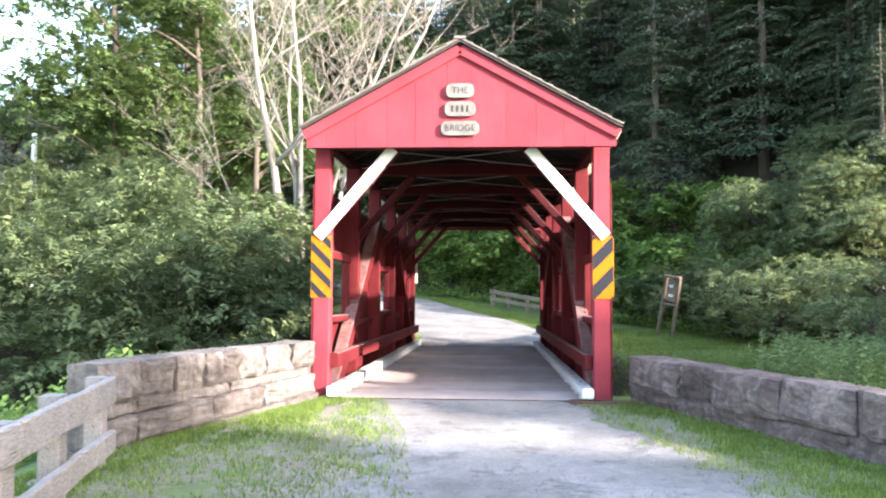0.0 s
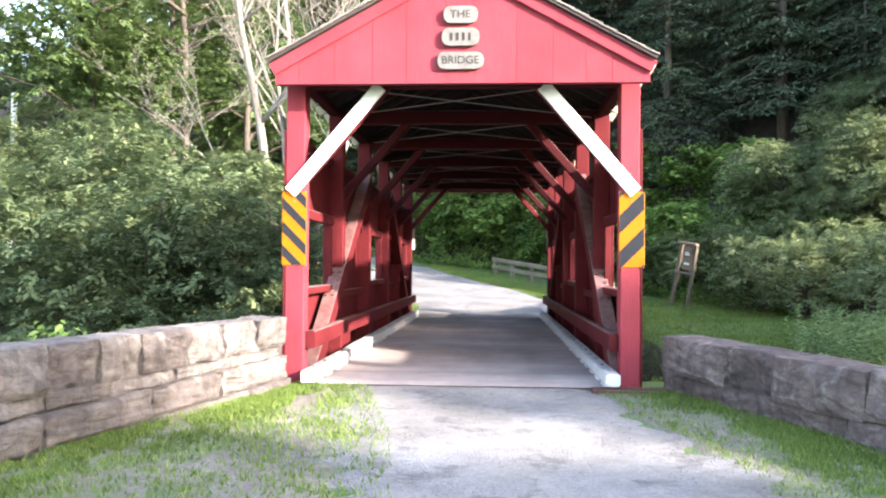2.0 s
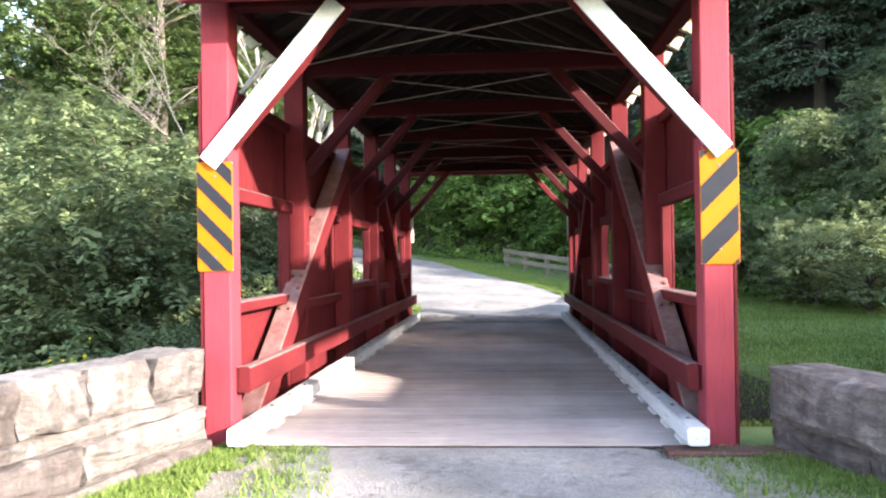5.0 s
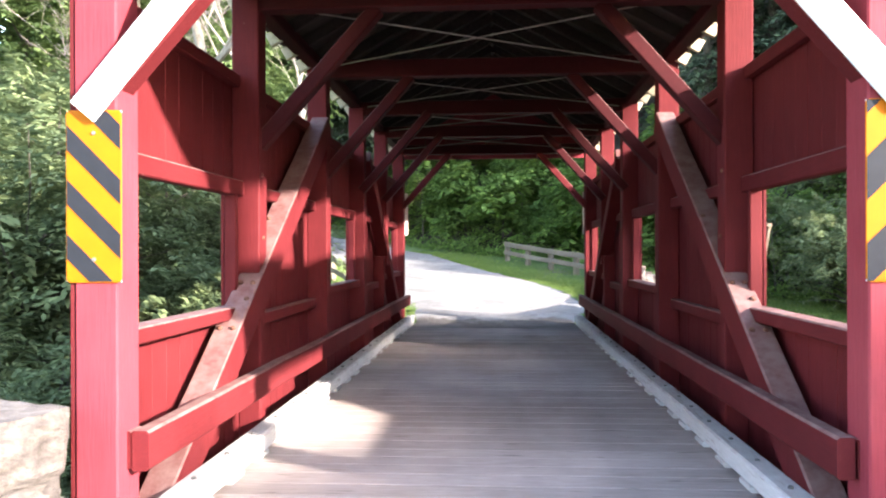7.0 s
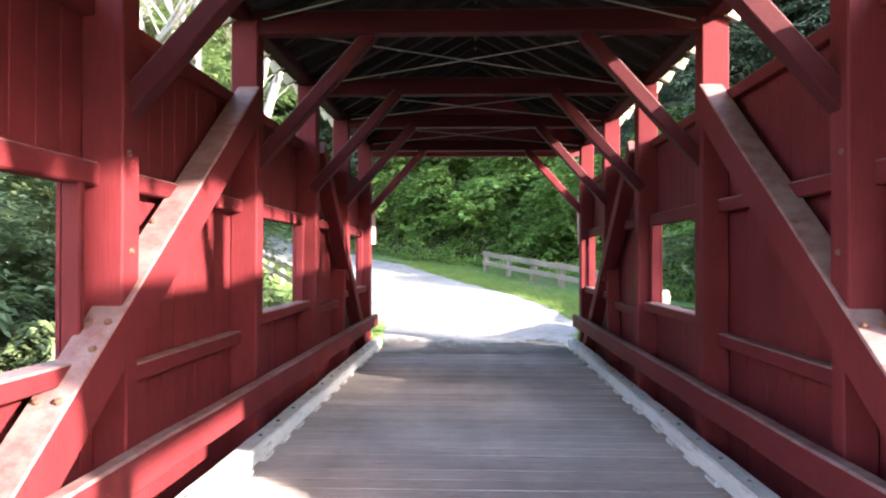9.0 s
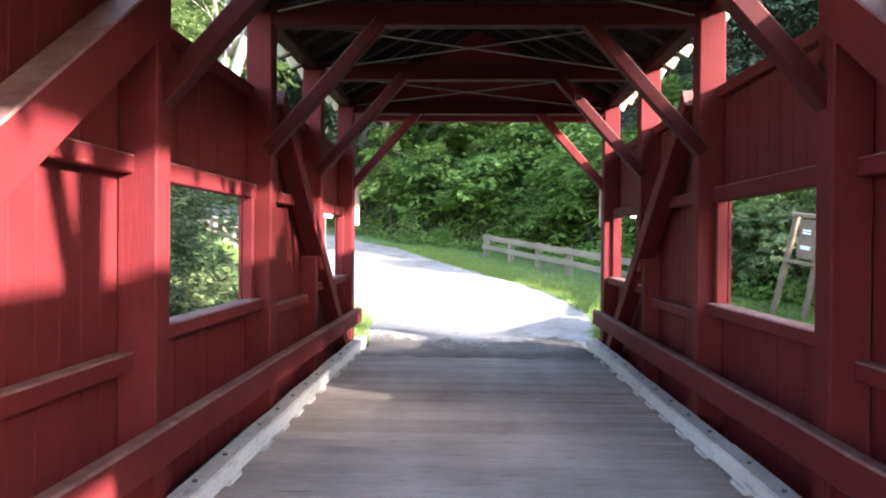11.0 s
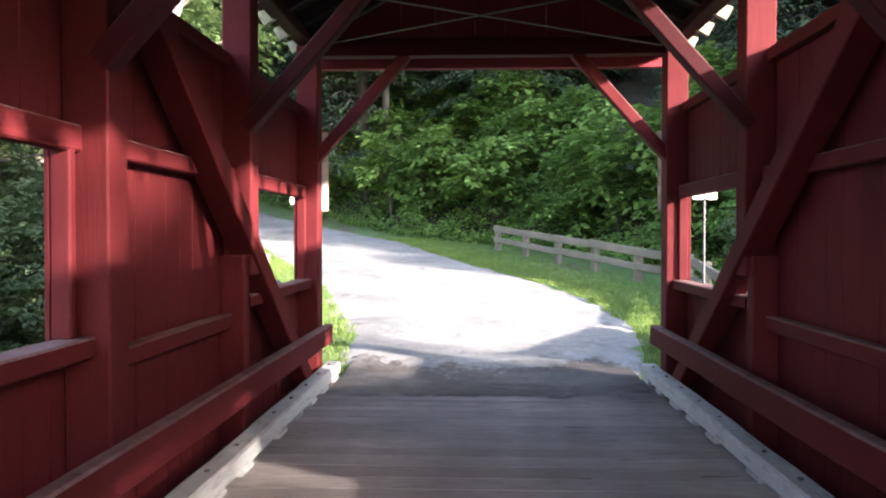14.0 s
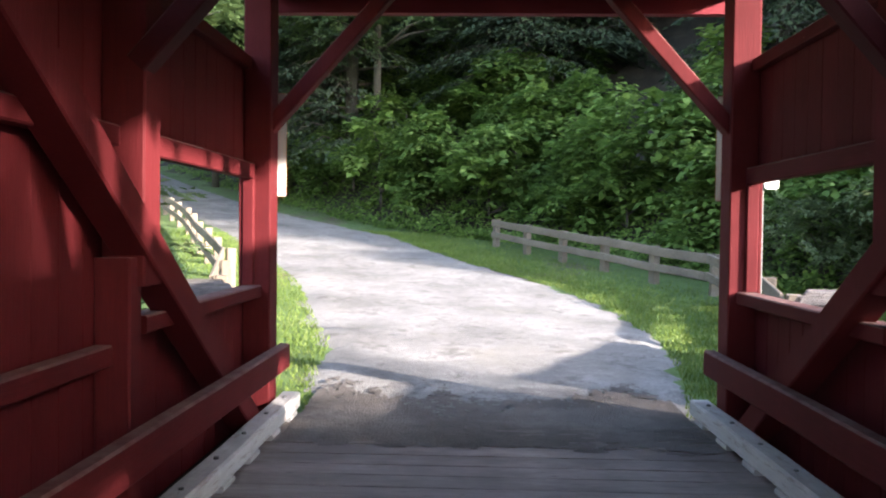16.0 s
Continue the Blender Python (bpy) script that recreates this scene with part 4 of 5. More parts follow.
def leaning_sign():
    x, y = 6.3, 30.0
    s = thing("notice_board", pose(x, y, land(x, y), 0, 7, -60), "brown wooden notice board on two leaning posts in grass", "notice board")
    for u, lean in ((-0.34, 0.34), (0.30, 0.2)):
        beam("post", (u - lean, 0, -0.1), (u, 0, 2.15), 0.11, 0.09, m_brownwood, s, up=(0, 1, 0), wob=0.004, cuts=2)
    bm = bmesh.new()
    bmesh.ops.create_cube(bm, size=1, matrix=Matrix.Translation((0, -0.07, 1.66)) @ Matrix.Diagonal((0.40, 0.04, 0.80, 1)))
    bmesh.ops.bevel(bm, geom=bm.edges[:], offset=0.008, segments=1, affect="EDGES")
    board = part("board", bm, m_brownwood, s)
    beam("cap", (-0.42, -0.06, 2.14), (0.38, -0.06, 2.14), 0.16, 0.08, m_brownwood, s)
    beam("ledge", (-0.45, -0.05, 1.15), (0.36, -0.05, 1.15), 0.1, 0.07, m_brownwood, s)
    for z, w, h in ((1.78, 0.26, 0.20), (1.46, 0.3, 0.14)):
        bm = bmesh.new()
        bmesh.ops.create_cube(bm, size=1, matrix=Matrix.Translation((0.02, -0.096, z)) @ Matrix.Diagonal((w, 0.008, h, 1)))
        plate = part("notice", bm, m_brownwood, s, "small dark notice with white lines of writing")
        for k in range(2):
            beam("text_bar", (-w * 0.38, -0.102, z + h * (0.28 - 0.28 * k)), (w * 0.4, -0.102, z + h * (0.28 - 0.28 * k)), 0.004, 0.035, m_signwhite, plate, ch=0.0005)


leaning_sign()


def delineator(x, y, top, turn):
    s = thing("sign_post", pose(x, y, land(x, y), 0, 0, turn), "thin galvanised post with two small white plates on top", "sign post", "posts beyond the bridge")
    h = top - land(x, y)
    vs, fs = tube([(0, 0, -0.1), (0, 0, h)], [0.015, 0.014], 8)
    put("pole", mesh("pole", vs, fs), m_steel, s)
    for u in (-0.085, 0.085):
        put("plate", rounded_plate(0.15, 0.13, 0.03, 0.008), m_signwhite, s, at=pose(u, -0.024, h - 0.06))


delineator(2.36, 27.03, 2.24, 0)
delineator(-3.55, 29.6, 2.28, 40)


def far_pole():
    x, y = -24.8, 43.0
    s = thing("white_pole", (x, y, land(x, y)), "tall bleached white wooden pole among far trees", "pole")
    vs, fs = tube([(0, 0, -0.2), (0, 0, 4), (0, 0, 10.3 - land(x, y))], [0.17, 0.16, 0.14], 10)
    put("shaft", mesh("shaft", vs, fs), m_signwhite, s)


far_pole()

# ---- planting ----


def leaves_mesh(name, centre, normal, size, aspect, fold=0.25, droop=None, seed=0):
    """One folded leaf (a quad) per row: centre, normal (n x 3), size (n)."""
    r = np.random.RandomState(seed)
    n = len(centre)
    normal = normal / np.maximum(np.linalg.norm(normal, axis=1, keepdims=True), 1e-6)
    rnd = r.normal(size=(n, 3)) if droop is None else droop
    along = rnd - normal * (rnd * normal).sum(1, keepdims=True)
    along /= np.maximum(np.linalg.norm(along, axis=1, keepdims=True), 1e-6)
    across = np.cross(normal, along)
    L, W = size[:, None], (size * aspect)[:, None]
    v = np.empty((n, 4, 3), np.float32)
    v[:, 0] = centre - along * L * 0.5
    v[:, 1] = centre - across * W * 0.5 + normal * L * fold * 0.3
    v[:, 2] = centre + along * L * 0.5 - normal * L * fold * 0.4
    v[:, 3] = centre + across * W * 0.5 + normal * L * fold * 0.3
    me = bpy.data.meshes.new(name)
    me.vertices.add(4 * n)
    me.vertices.foreach_set("co", v.ravel())
    me.loops.add(4 * n)
    me.loops.foreach_set("vertex_index", np.arange(4 * n, dtype=np.int32))
    me.polygons.add(n)
    me.polygons.foreach_set("loop_start", np.arange(0, 4 * n, 4, dtype=np.int32))
    me.polygons.foreach_set("loop_total", np.full(n, 4, np.int32))
    me.update(calc_edges=True)
    return me


def crown_twigs(r, blobs, twigs, per, length, leaf, droop, inner=0.8, flat=0.35):
    """Leafy twigs over a set of ellipsoid blobs: each reaches outwards, bends down, and carries its leaves on both sides."""
    area = np.array([b[3] * b[4] + b[4] * b[5] + b[3] * b[5] for b in blobs])
    share = np.maximum(2, (twigs * area / area.sum()).astype(int))
    hubs, outs = [], []
    for b, k in zip(blobs, share):
        d = r.normal(size=(k, 3))
        d /= np.linalg.norm(d, axis=1, keepdims=True)
        d[:, 2] = np.where(d[:, 2] < -0.35, -d[:, 2], d[:, 2])
        lump = 1 + 0.14 * np.sin(5 * d[:, :1] + 3 * b[0]) * np.cos(4 * d[:, 1:2] + b[1])
        hubs.append(np.array(b[:3]) + d * r.uniform(inner, 1.06, size=(k, 1)) * lump * np.array(b[3:6]))
        outs.append(d)
    hub, out = np.concatenate(hubs), np.concatenate(outs)
    k = len(hub)
    axis_ = out * np.array([1, 1, flat]) + np.array([0, 0, 0.12]) + r.normal(size=(k, 3)) * 0.3
    axis_ /= np.linalg.norm(axis_, axis=1, keepdims=True)
    side = np.cross(axis_, np.array([0, 0, 1.0])) + r.normal(size=(k, 3)) * 0.12
    side /= np.maximum(np.linalg.norm(side, axis=1, keepdims=True), 1e-6)
    face = np.cross(side, axis_) + out * 0.5 + np.array([0, 0, 0.35])
    reach = length * r.uniform(0.6, 1.35, k)
    idx = np.repeat(np.arange(k), r.poisson(per, size=k) + 3)
    n = len(idx)
    s_ = r.uniform(-0.35, 1.0, n)
    hand = np.where(r.uniform(size=n) < 0.5, -1.0, 1.0)
    c = hub[idx] + axis_[idx] * (reach[idx] * s_)[:, None] + side[idx] * (hand * leaf * r.uniform(0.2, 0.75, n))[:, None]
    c[:, 2] -= droop * reach[idx] * np.clip(s_, 0, 1) ** 2
    c += r.normal(size=(n, 3)) * leaf * 0.22
    way = axis_[idx] * 0.75 + side[idx] * hand[:, None] * 0.85 - np.array([0, 0, 1.0]) * droop * (0.3 + np.clip(s_, 0, 1))[:, None] + r.normal(size=(n, 3)) * 0.22
    nrm = face[idx] + r.normal(size=(n, 3)) * 0.24
    return c, nrm, way, hub


def leafy(name, seed, blobs, twigs, per, length, leaf, aspect, mat, trunk_h, trunk_r, label, category, bark=None, limbs=14, droop=0.4, inner=0.8, flat=0.35):
    """A shrub or broadleaf tree: trunk and limbs that reach into a crown of leafy twigs."""
    r = np.random.RandomState(seed)
    c, n, way, hubs = crown_twigs(r, blobs, twigs, per, length, leaf, droop, inner, flat)
    t = thing(name, (0, 0, -200), label, category)
    put("crown", leaves_mesh("crown", c, n, leaf * r.uniform(0.65, 1.3, len(c)), aspect, droop=way, seed=seed), mat, t)
    top = Vector((0.1 * trunk_h * 0.3, 0, trunk_h))
    tubes = [([(0, 0, -0.3), (0.02, 0.03, trunk_h * 0.35), (0.08, -0.04, trunk_h * 0.7), tuple(top)], [trunk_r, trunk_r * 0.8, trunk_r * 0.6, trunk_r * 0.3], 8)]
    put("trunk", tubes_mesh("trunk", tubes), bark or m_bark, t)
    pick = r.choice(len(hubs), min(limbs, len(hubs)), replace=False)
    tubes = []
    for h in hubs[pick]:
        h = Vector(h)
        k = min(0.95, max(0.15, (h.z - 0.4 * h.xy.length) / max(trunk_h, 0.1)))
        a = Vector((0.02, 0, trunk_h * k))
        mid = a.lerp(h, 0.5) + Vector((r.normal() * 0.08, r.normal() * 0.08, 0.12)) * (h - a).length * 0.6
        rr = trunk_r * 0.45
        tubes.append(([tuple(a), tuple(mid), tuple(h)], [rr, rr * 0.6, rr * 0.2], 5))
    tagged(put("branchwork", tubes_mesh("branchwork", tubes), bark or m_bark, t), kind="stuff")
    return t


def blob_cloud(r, n, rx, ry, z0, z1, br):
    out = []
    for _ in range(n):
        a, d = r.uniform(0, 2 * math.pi), math.sqrt(r.uniform(0, 1))
        z = r.uniform(z0, z1)
        taper = 1.0 - 0.55 * max(0.0, (z - z0) / (z1 - z0) - 0.35)
        b = br * r.uniform(0.7, 1.3)
        out.append((rx * d * taper * math.cos(a), ry * d * taper * math.sin(a), z, b, b, b * 0.8))
    return out


def hemlock(seed, h, spread, label, bare=0.12):
    """A hemlock: whorls of drooping boughs carrying flat sprays of needles."""
    r = np.random.RandomState(seed)
    cs, ns, ds, ss = [], [], [], []
    tubes = [([(0, 0, -0.5), (0.05, 0, h * 0.5), (0, 0, h)], [0.018 * h, 0.011 * h, 0.02], 8)]
    z = h * bare
    while z < h * 0.98:
        f = 1 - z / h
        for _ in range(4 if f > 0.2 else 3):
            az = r.uniform(0, 2 * math.pi)
            ln = spread * (f ** 0.75) * r.uniform(0.7, 1.15) + 0.25
            out = np.array([math.cos(az), math.sin(az), 0.0])
            side = np.array([-out[1], out[0], 0.0])
            m = int(52 * ln / 1.5) + 14
            s = r.uniform(0.12, 1.0, m) ** 0.8
            lat = r.normal(size=m) * 0.20 * ln * (0.35 + 0.65 * np.sin(np.pi * np.minimum(s, 0.96)))
            rise = 0.10 * ln * np.sin(s * 2.0) - 0.34 * ln * s ** 2.2 - 0.18 * np.abs(lat)
            p = np.array([0, 0, z]) + out * (s * ln)[:, None] + side * lat[:, None] + np.array([0, 0, 1]) * (rise + r.normal(size=m) * 0.04)[:, None]
            cs.append(p)
            ns.append(np.array([0, 0, 1]) + out * 0.35 + r.normal(size=(m, 3)) * 0.28)
            ds.append(out * 0.8 + side * np.sign(lat)[:, None] * 0.7 + np.array([0, 0, -0.45]) + r.normal(size=(m, 3)) * 0.25)
            ss.append(r.uniform(0.14, 0.30, m) * (0.45 + 0.035 * h))
            tip = Vector((0, 0, z)) + Vector(out) * ln * 0.85 + Vector((0, 0, 0.1 * ln - 0.25 * ln))
            tubes.append(([(0, 0, z), tuple(Vector((0, 0, z)) + Vector(out) * ln * 0.45 + Vector((0, 0, 0.05 * ln))), tuple(tip)], [0.02 + 0.012 * ln, 0.015 + 0.006 * ln, 0.006], 4))
        z += h * 0.026 * r.uniform(0.8, 1.3)
    t = thing("hemlock_tree", (0, 0, -200), label, "tree", "hemlocks on the hillside")
    c, n, d, s = np.concatenate(cs), np.concatenate(ns), np.concatenate(ds), np.concatenate(ss)
    put("crown", leaves_mesh("crown", c, n, s, 0.42, 0.3, d, seed), m_needle, t)
    put("trunk", tubes_mesh("trunk", tubes), m_bark, t)
    return t


def dead_tree(x, y):
    r = random.Random(5)
    t = thing("dead_tree", (x, y, land(x, y)), "bare bleached dead tree with several upright stems", "tree")
    stems = []

    def grow(p, d, length, rad, level, out):
        pts, q, dd = [tuple(p)], Vector(p), Vector(d)
        n = 5
        for i in range(n):
            dd = (dd + Vector((r.gauss(0, 0.10), r.gauss(0, 0.10), 0.05))).normalized()
            q = q + dd * length / n
            pts.append(tuple(q))
            if level < 3 and i > 0 and r.random() < (0.95 if level else 0.9):
                for _ in range(2):
                    a = r.uniform(0, 2 * math.pi)
                    bend = Vector((math.cos(a), math.sin(a), r.uniform(-0.1, 0.7)))
                    grow(q, (dd * 0.55 + bend * 0.75).normalized(), length * r.uniform(0.28, 0.5), rad * (1 - i / n) * 0.42 + 0.004, level + 1, out)
        out.append((pts, [max(0.005, rad * (1 - 0.85 * i / n)) for i in range(n + 1)], 7 if level == 0 else 4))

    for dx, dy, lx, ly, ln, rad in ((0, 0, -0.02, 0, 15, 0.19), (0.24, 0.2, -0.02, 0.02, 15, 0.15), (-0.16, 0.3, -0.05, 0.05, 14, 0.11), (0.36, -0.1, 0.17, -0.05, 14, 0.14), (0.30, 0.2, 0.26, 0.05, 13, 0.12), (-0.22, 0, -0.42, 0, 8, 0.07), (0.3, 0.2, 0.42, 0.1, 11, 0.08)):
        out = []
        grow(Vector((dx, dy, -0.2)), Vector((lx, ly, 1)).normalized(), ln, rad, 0, out)
        put("stem", tubes_mesh("stem", out), m_deadwood, t)


dead_tree(-6.75, 28.5)

PR = np.random.RandomState(11)
proto = {
    "bush": [leafy("shrub", 20 + i, blob_cloud(PR, 13, 1.7, 1.7, 0.6, 3.2, 0.72), 520, 20, 0.34, 0.115, 0.42, m_leaf_bush, 2.6, 0.04, "dense rounded green shrub with small bright leaves", "shrub", limbs=22, droop=0.45) for i in range(3)],
    "olive": [leafy("shrub", 40 + i, blob_cloud(PR, 10, 1.6, 1.6, 0.4, 1.9, 0.62), 380, 20, 0.32, 0.105, 0.4, m_leaf_olive, 1.5, 0.05, "sprawling olive-green shrub at the edge of the grass", "shrub", limbs=22, droop=0.35) for i in range(2)],
    "bank": [leafy("sapling", 60 + i, blob_cloud(PR, 10, 1.25, 1.25, 0.3, 2.7, 0.5), 190, 7, 0.42, 0.23, 0.62, m_leaf_bank, 1.9, 0.04, "broad-leaved green sapling on the bank", "sapling", droop=0.5, inner=0.6, flat=0.2) for i in range(3)],
    "tree": [leafy("broadleaf_tree", 80 + i, blob_cloud(PR, 19, 3.2, 3.2, 4.0, 12.5, 1.7), 800, 17, 0.75, 0.30, 0.55, m_leaf_tree, 11.0, 0.24, "tall broadleaf tree in full green leaf", "tree", limbs=26) for i in range(2)],
    "fine": [leafy("broadleaf_tree", 85 + i, blob_cloud(PR, 17, 2.9, 2.9, 4.2, 12.5, 1.3), 1000, 22, 0.65, 0.18, 0.5, m_leaf_tree, 12.0, 0.17, "tall slender broadleaf tree in full green leaf", "tree", limbs=30) for i in range(2)],
    "pale": [leafy("broadleaf_tree", 90 + i, blob_cloud(PR, 17, 3.4, 3.4, 2.5, 9.0, 1.6), 900, 20, 0.7, 0.21, 0.5, m_leaf_pale, 8.0, 0.2, "pale sunlit broadleaf tree by the creek", "tree", limbs=22) for i in range(1)],
    "hemlock": [hemlock(100 + i, 15.0, 4.2, "dark drooping hemlock on the shaded hillside") for i in range(3)],
    "tall": [hemlock(110 + i, 17.0, 4.4, "tall dark hemlock above the bank", 0.1) for i in range(2)],
}


def plant(kind, x, y, scale=1.0, drop=0.0, squash=1.0, group=""):
    src = proto[kind][PR.randint(len(proto[kind]))]
    z = land(x, y) - drop
    ob = copy_thing(src, Matrix.Translation((x, y, z)) @ Matrix.Rotation(PR.uniform(0, 6.28), 4, "Z") @ Matrix.Diagonal((scale, scale, scale * squash, 1)))
    if group:
        ob["group"] = group
    return ob


# shrubs along the creek on the sunlit side
for x, y, s in ((-7.8, 27.2, 1.0), (-7.3, 25.0, 1.6), (-9.4, 24.6, 1.85), (-12.0, 24.0, 1.6), (-14.6, 23.0, 1.5), (-17.2, 21.5, 1.45), (-7.4, 22.3, 1.5), (-10.6, 21.0, 1.6), (-8.6, 19.0, 1.15), (-5.9, 24.3, 0.8),
                (-11.0, 27.5, 1.62), (-14.0, 27.0, 1.4), (-16.2, 28.0, 1.75), (-18.5, 26.0, 1.25), (-10.0, 30.2, 1.4), (-20.5, 18.5, 1.4), (-5.8, 20.9, 0.6), (-7.9, 20.6, 1.55)):
    plant("bush", x, y, s, 0.1, 1.0, "shrubs along the creek")
for x, y, s in ((-5.35, 23.1, 0.85), (-5.3, 20.2, 0.8), (-5.5, 17.2, 0.8)):
    plant("bush", x, y, s, 0.1, 1.15, "shrubs along the creek")
for x, y, s in ((-5.0, 21.8, 0.7), (-5.7, 24.6, 0.85), (-6.4, 26.6, 0.95), (-5.0, 18.6, 0.62), (-6.6, 22.6, 1.1), (-4.9, 16.0, 0.6)):
    plant("bush", x, y, s, 0.9 * s, 1.2, "shrubs along the creek")
for x, y, s in ((-16.9, 36.0, 1.35), (-13.6, 37.5, 1.3), (-15.4, 40.5, 1.4), (-12.6, 43.0, 1.25), (-15.5, 47.5, 1.2), (-7.0, 56.5, 1.2), (-10.5, 61.5, 1.3), (-4.6, 52.0, 1.1), (-19, 52, 0.95), (-24, 58, 0.9), (-14.5, 62, 1.2), (-8, 64, 1.1), (-30, 62, 0.85)):
    plant("fine", x, y, s, 0.3, 1.0, "trees beyond the creek")
# unseen trees added beside the approach, to break up the low sun reaching past
for x, y, s in ((13.0, -1.4, 0.60), (13.2, -3.4, 0.70), (13.0, -6.2, 0.70), (13.4, -9.4, 0.72), (41, 2, 0.95), (43, 7, 0.95), (42, 12, 0.9), (44, 17, 0.95), (42, 21, 0.9)):
    plant("tree", x, y, s, 0.3, 1.0, "trees beside the approach")
# an unseen close row of hemlocks, added to keep the low sun off the far half of the bridge but for its eaves
for x, y, s in ((15.2, 9.4, 0.50), (14.6, 11.6, 0.66), (16.2, 11.4, 0.68), (14.4, 13.6, 0.47), (15.4, 14.6, 0.48), (14.4, 16.2, 0.47), (17.5, 9.0, 0.52), (17.8, 12.6, 0.55), (17.6, 14.8, 0.54), (17.6, 17.0, 0.5)):
    plant("tall", x, y, s, 0.3)
# a low belt of young trees and shrubs on the shaded side of the approach, unseen, added to block low sky and sun
for k in range(9):
    plant("tree", 18.5 + PR.uniform(-1, 1.5), -7.0 + 3.1 * k + PR.uniform(-0.6, 0.6), PR.uniform(0.55, 0.61), 0.3, 1.0, "young trees beside the approach")
for k in range(9):
    plant("bush", 15.8 + PR.uniform(-0.6, 0.6), -5.0 + 2.7 * k + PR.uniform(-0.5, 0.5), PR.uniform(1.0, 1.3), 0.2, 1.0, "shrubs beside the approach")
# low woods far behind the approach, unseen, added to close off the lowest sky
for k in range(12):
    plant("tree", -38 + 7.5 * k + PR.uniform(-1.5, 1.5), -52 - PR.uniform(0, 8), PR.uniform(0.5, 0.7), 0.3, 1.0, "woods behind the approach")
for x, y, s in ((-29.5, 49.0, 1.15), (-26.0, 52.5, 1.2), (-27.5, 36, 0.95), (-30, 33, 1.0), (-24, 27, 0.7), (-33, 45, 1.0), (-22.5, 51, 1.25)):
    plant("pale", x, y, s, 0.3, 1.0, "pale trees beyond the creek")
# the shaded side
for x, y, s in ((7.6, 32.2, 0.9), (9.6, 31.0, 0.85), (6.2, 34.8, 0.75), (12.0, 30.0, 1.0)):
    plant("bush", x, y, s, 0.2, 1.0, "shrubs at the foot of the hill")
for x, y, s in ((9.0, 26.8, 1.15), (10.8, 24.3, 1.25), (12.6, 22.6, 1.35), (8.6, 29.2, 1.15), (14.4, 21.6, 1.3), (11.2, 27.4, 1.4), (13.6, 25.0, 1.5), (9.4, 21.2, 0.85), (16.5, 23, 1.4)):
    plant("olive", x, y, s, 0.15, 1.0, "olive shrubs beside the grass")


def along_foot(count, d0, d1, i0=0, i1=None):
    segs = list(zip(FOOT, FOOT[1:]))[i0:i1]
    lens = np.array([math.hypot(b[0] - a[0], b[1] - a[1]) for a, b in segs])
    for _ in range(count):
        k = PR.choice(len(segs), p=lens / lens.sum())
        (ax, ay), (bx, by) = segs[k]
        f = PR.uniform()
        dx, dy = bx - ax, by - ay
        n = math.hypot(dx, dy)
        d = PR.uniform(d0, d1)
        yield ax + f * dx + dy / n * d, ay + f * dy - dx / n * d


for x, y in along_foot(12, 0.3, 3.5, 2, 3):
    plant("bank", x, y, PR.uniform(0.45, 0.7), 0.1, 1.0, "saplings on the bank")
for x, y in along_foot(66, 0.3, 5.5, 3, 7):
    plant("bank", x, y, PR.uniform(0.5, 1.35), 0.1, 1.0, "saplings on the bank")
for x, y in along_foot(26, 0.5, 4.0, 7, 9):
    plant("bank", x, y, PR.uniform(0.9, 1.5), 0.1, 1.0, "saplings on the bank")
for x, y in along_foot(40, 5.5, 14.0, 3, 8):
    plant("tall", x, y, PR.uniform(0.8, 1.15), 0.3)
for x, y in along_foot(30, 6.0, 12.0, 5, 8):
    plant("bank", x, y, PR.uniform(0.6, 1.2), 0.1, 1.0, "saplings on the bank")
for x, y in along_foot(30, 9.0, 18.0, 1, 4):
    if not (14 < x < 24 and y < 36):
        plant("hemlock", x, y, PR.uniform(0.75, 1.2), 0.3)
for x, y in along_foot(34, 2.5, 10.0, 1, 3):
    plant("olive", x, y, PR.uniform(1.0, 1.5), 0.2, 1.0, "shrubs on the hillside")
for x, y in along_foot(14, 6.0, 12.0, 1, 3):
    plant("hemlock", x, y, PR.uniform(0.42, 0.55), 0.3)
for x, y, s in ((-10.5, 57.5, 1.65), (-12.5, 63.0, 1.75), (-15.5, 69.0, 1.85), (-19.5, 76.0, 1.9), (-24.5, 61.0, 1.6), (-28.0, 67.0, 1.8)):
    plant("fine", x, y, s, 0.3, 1.0, "trees beyond the creek")
for x, y, s in ((-8.0, 58, 1.2), (-10.5, 64, 1.35), (-13.5, 70, 1.45), (-17.0, 75, 1.5), (-20.0, 79, 1.6), (-24.0, 84, 1.6), (-27.5, 90, 1.7), (-6.0, 54, 1.1)):
    plant("tall", x, y, s, 0.3)
for x, y in along_foot(26, 15, 30, 1, 9):
    plant("hemlock", x, y, PR.uniform(0.9, 1.4), 0.3)
for x, y in along_foot(6, 4, 22, 0, 1):
    plant("hemlock", 14 + abs(x) * 0.35, y, PR.uniform(0.9, 1.3), 0.3)
for group_ in proto.values():
    for ob in group_:
        for o in (*ob.children_recursive, ob):
            bpy.data.objects.remove(o)


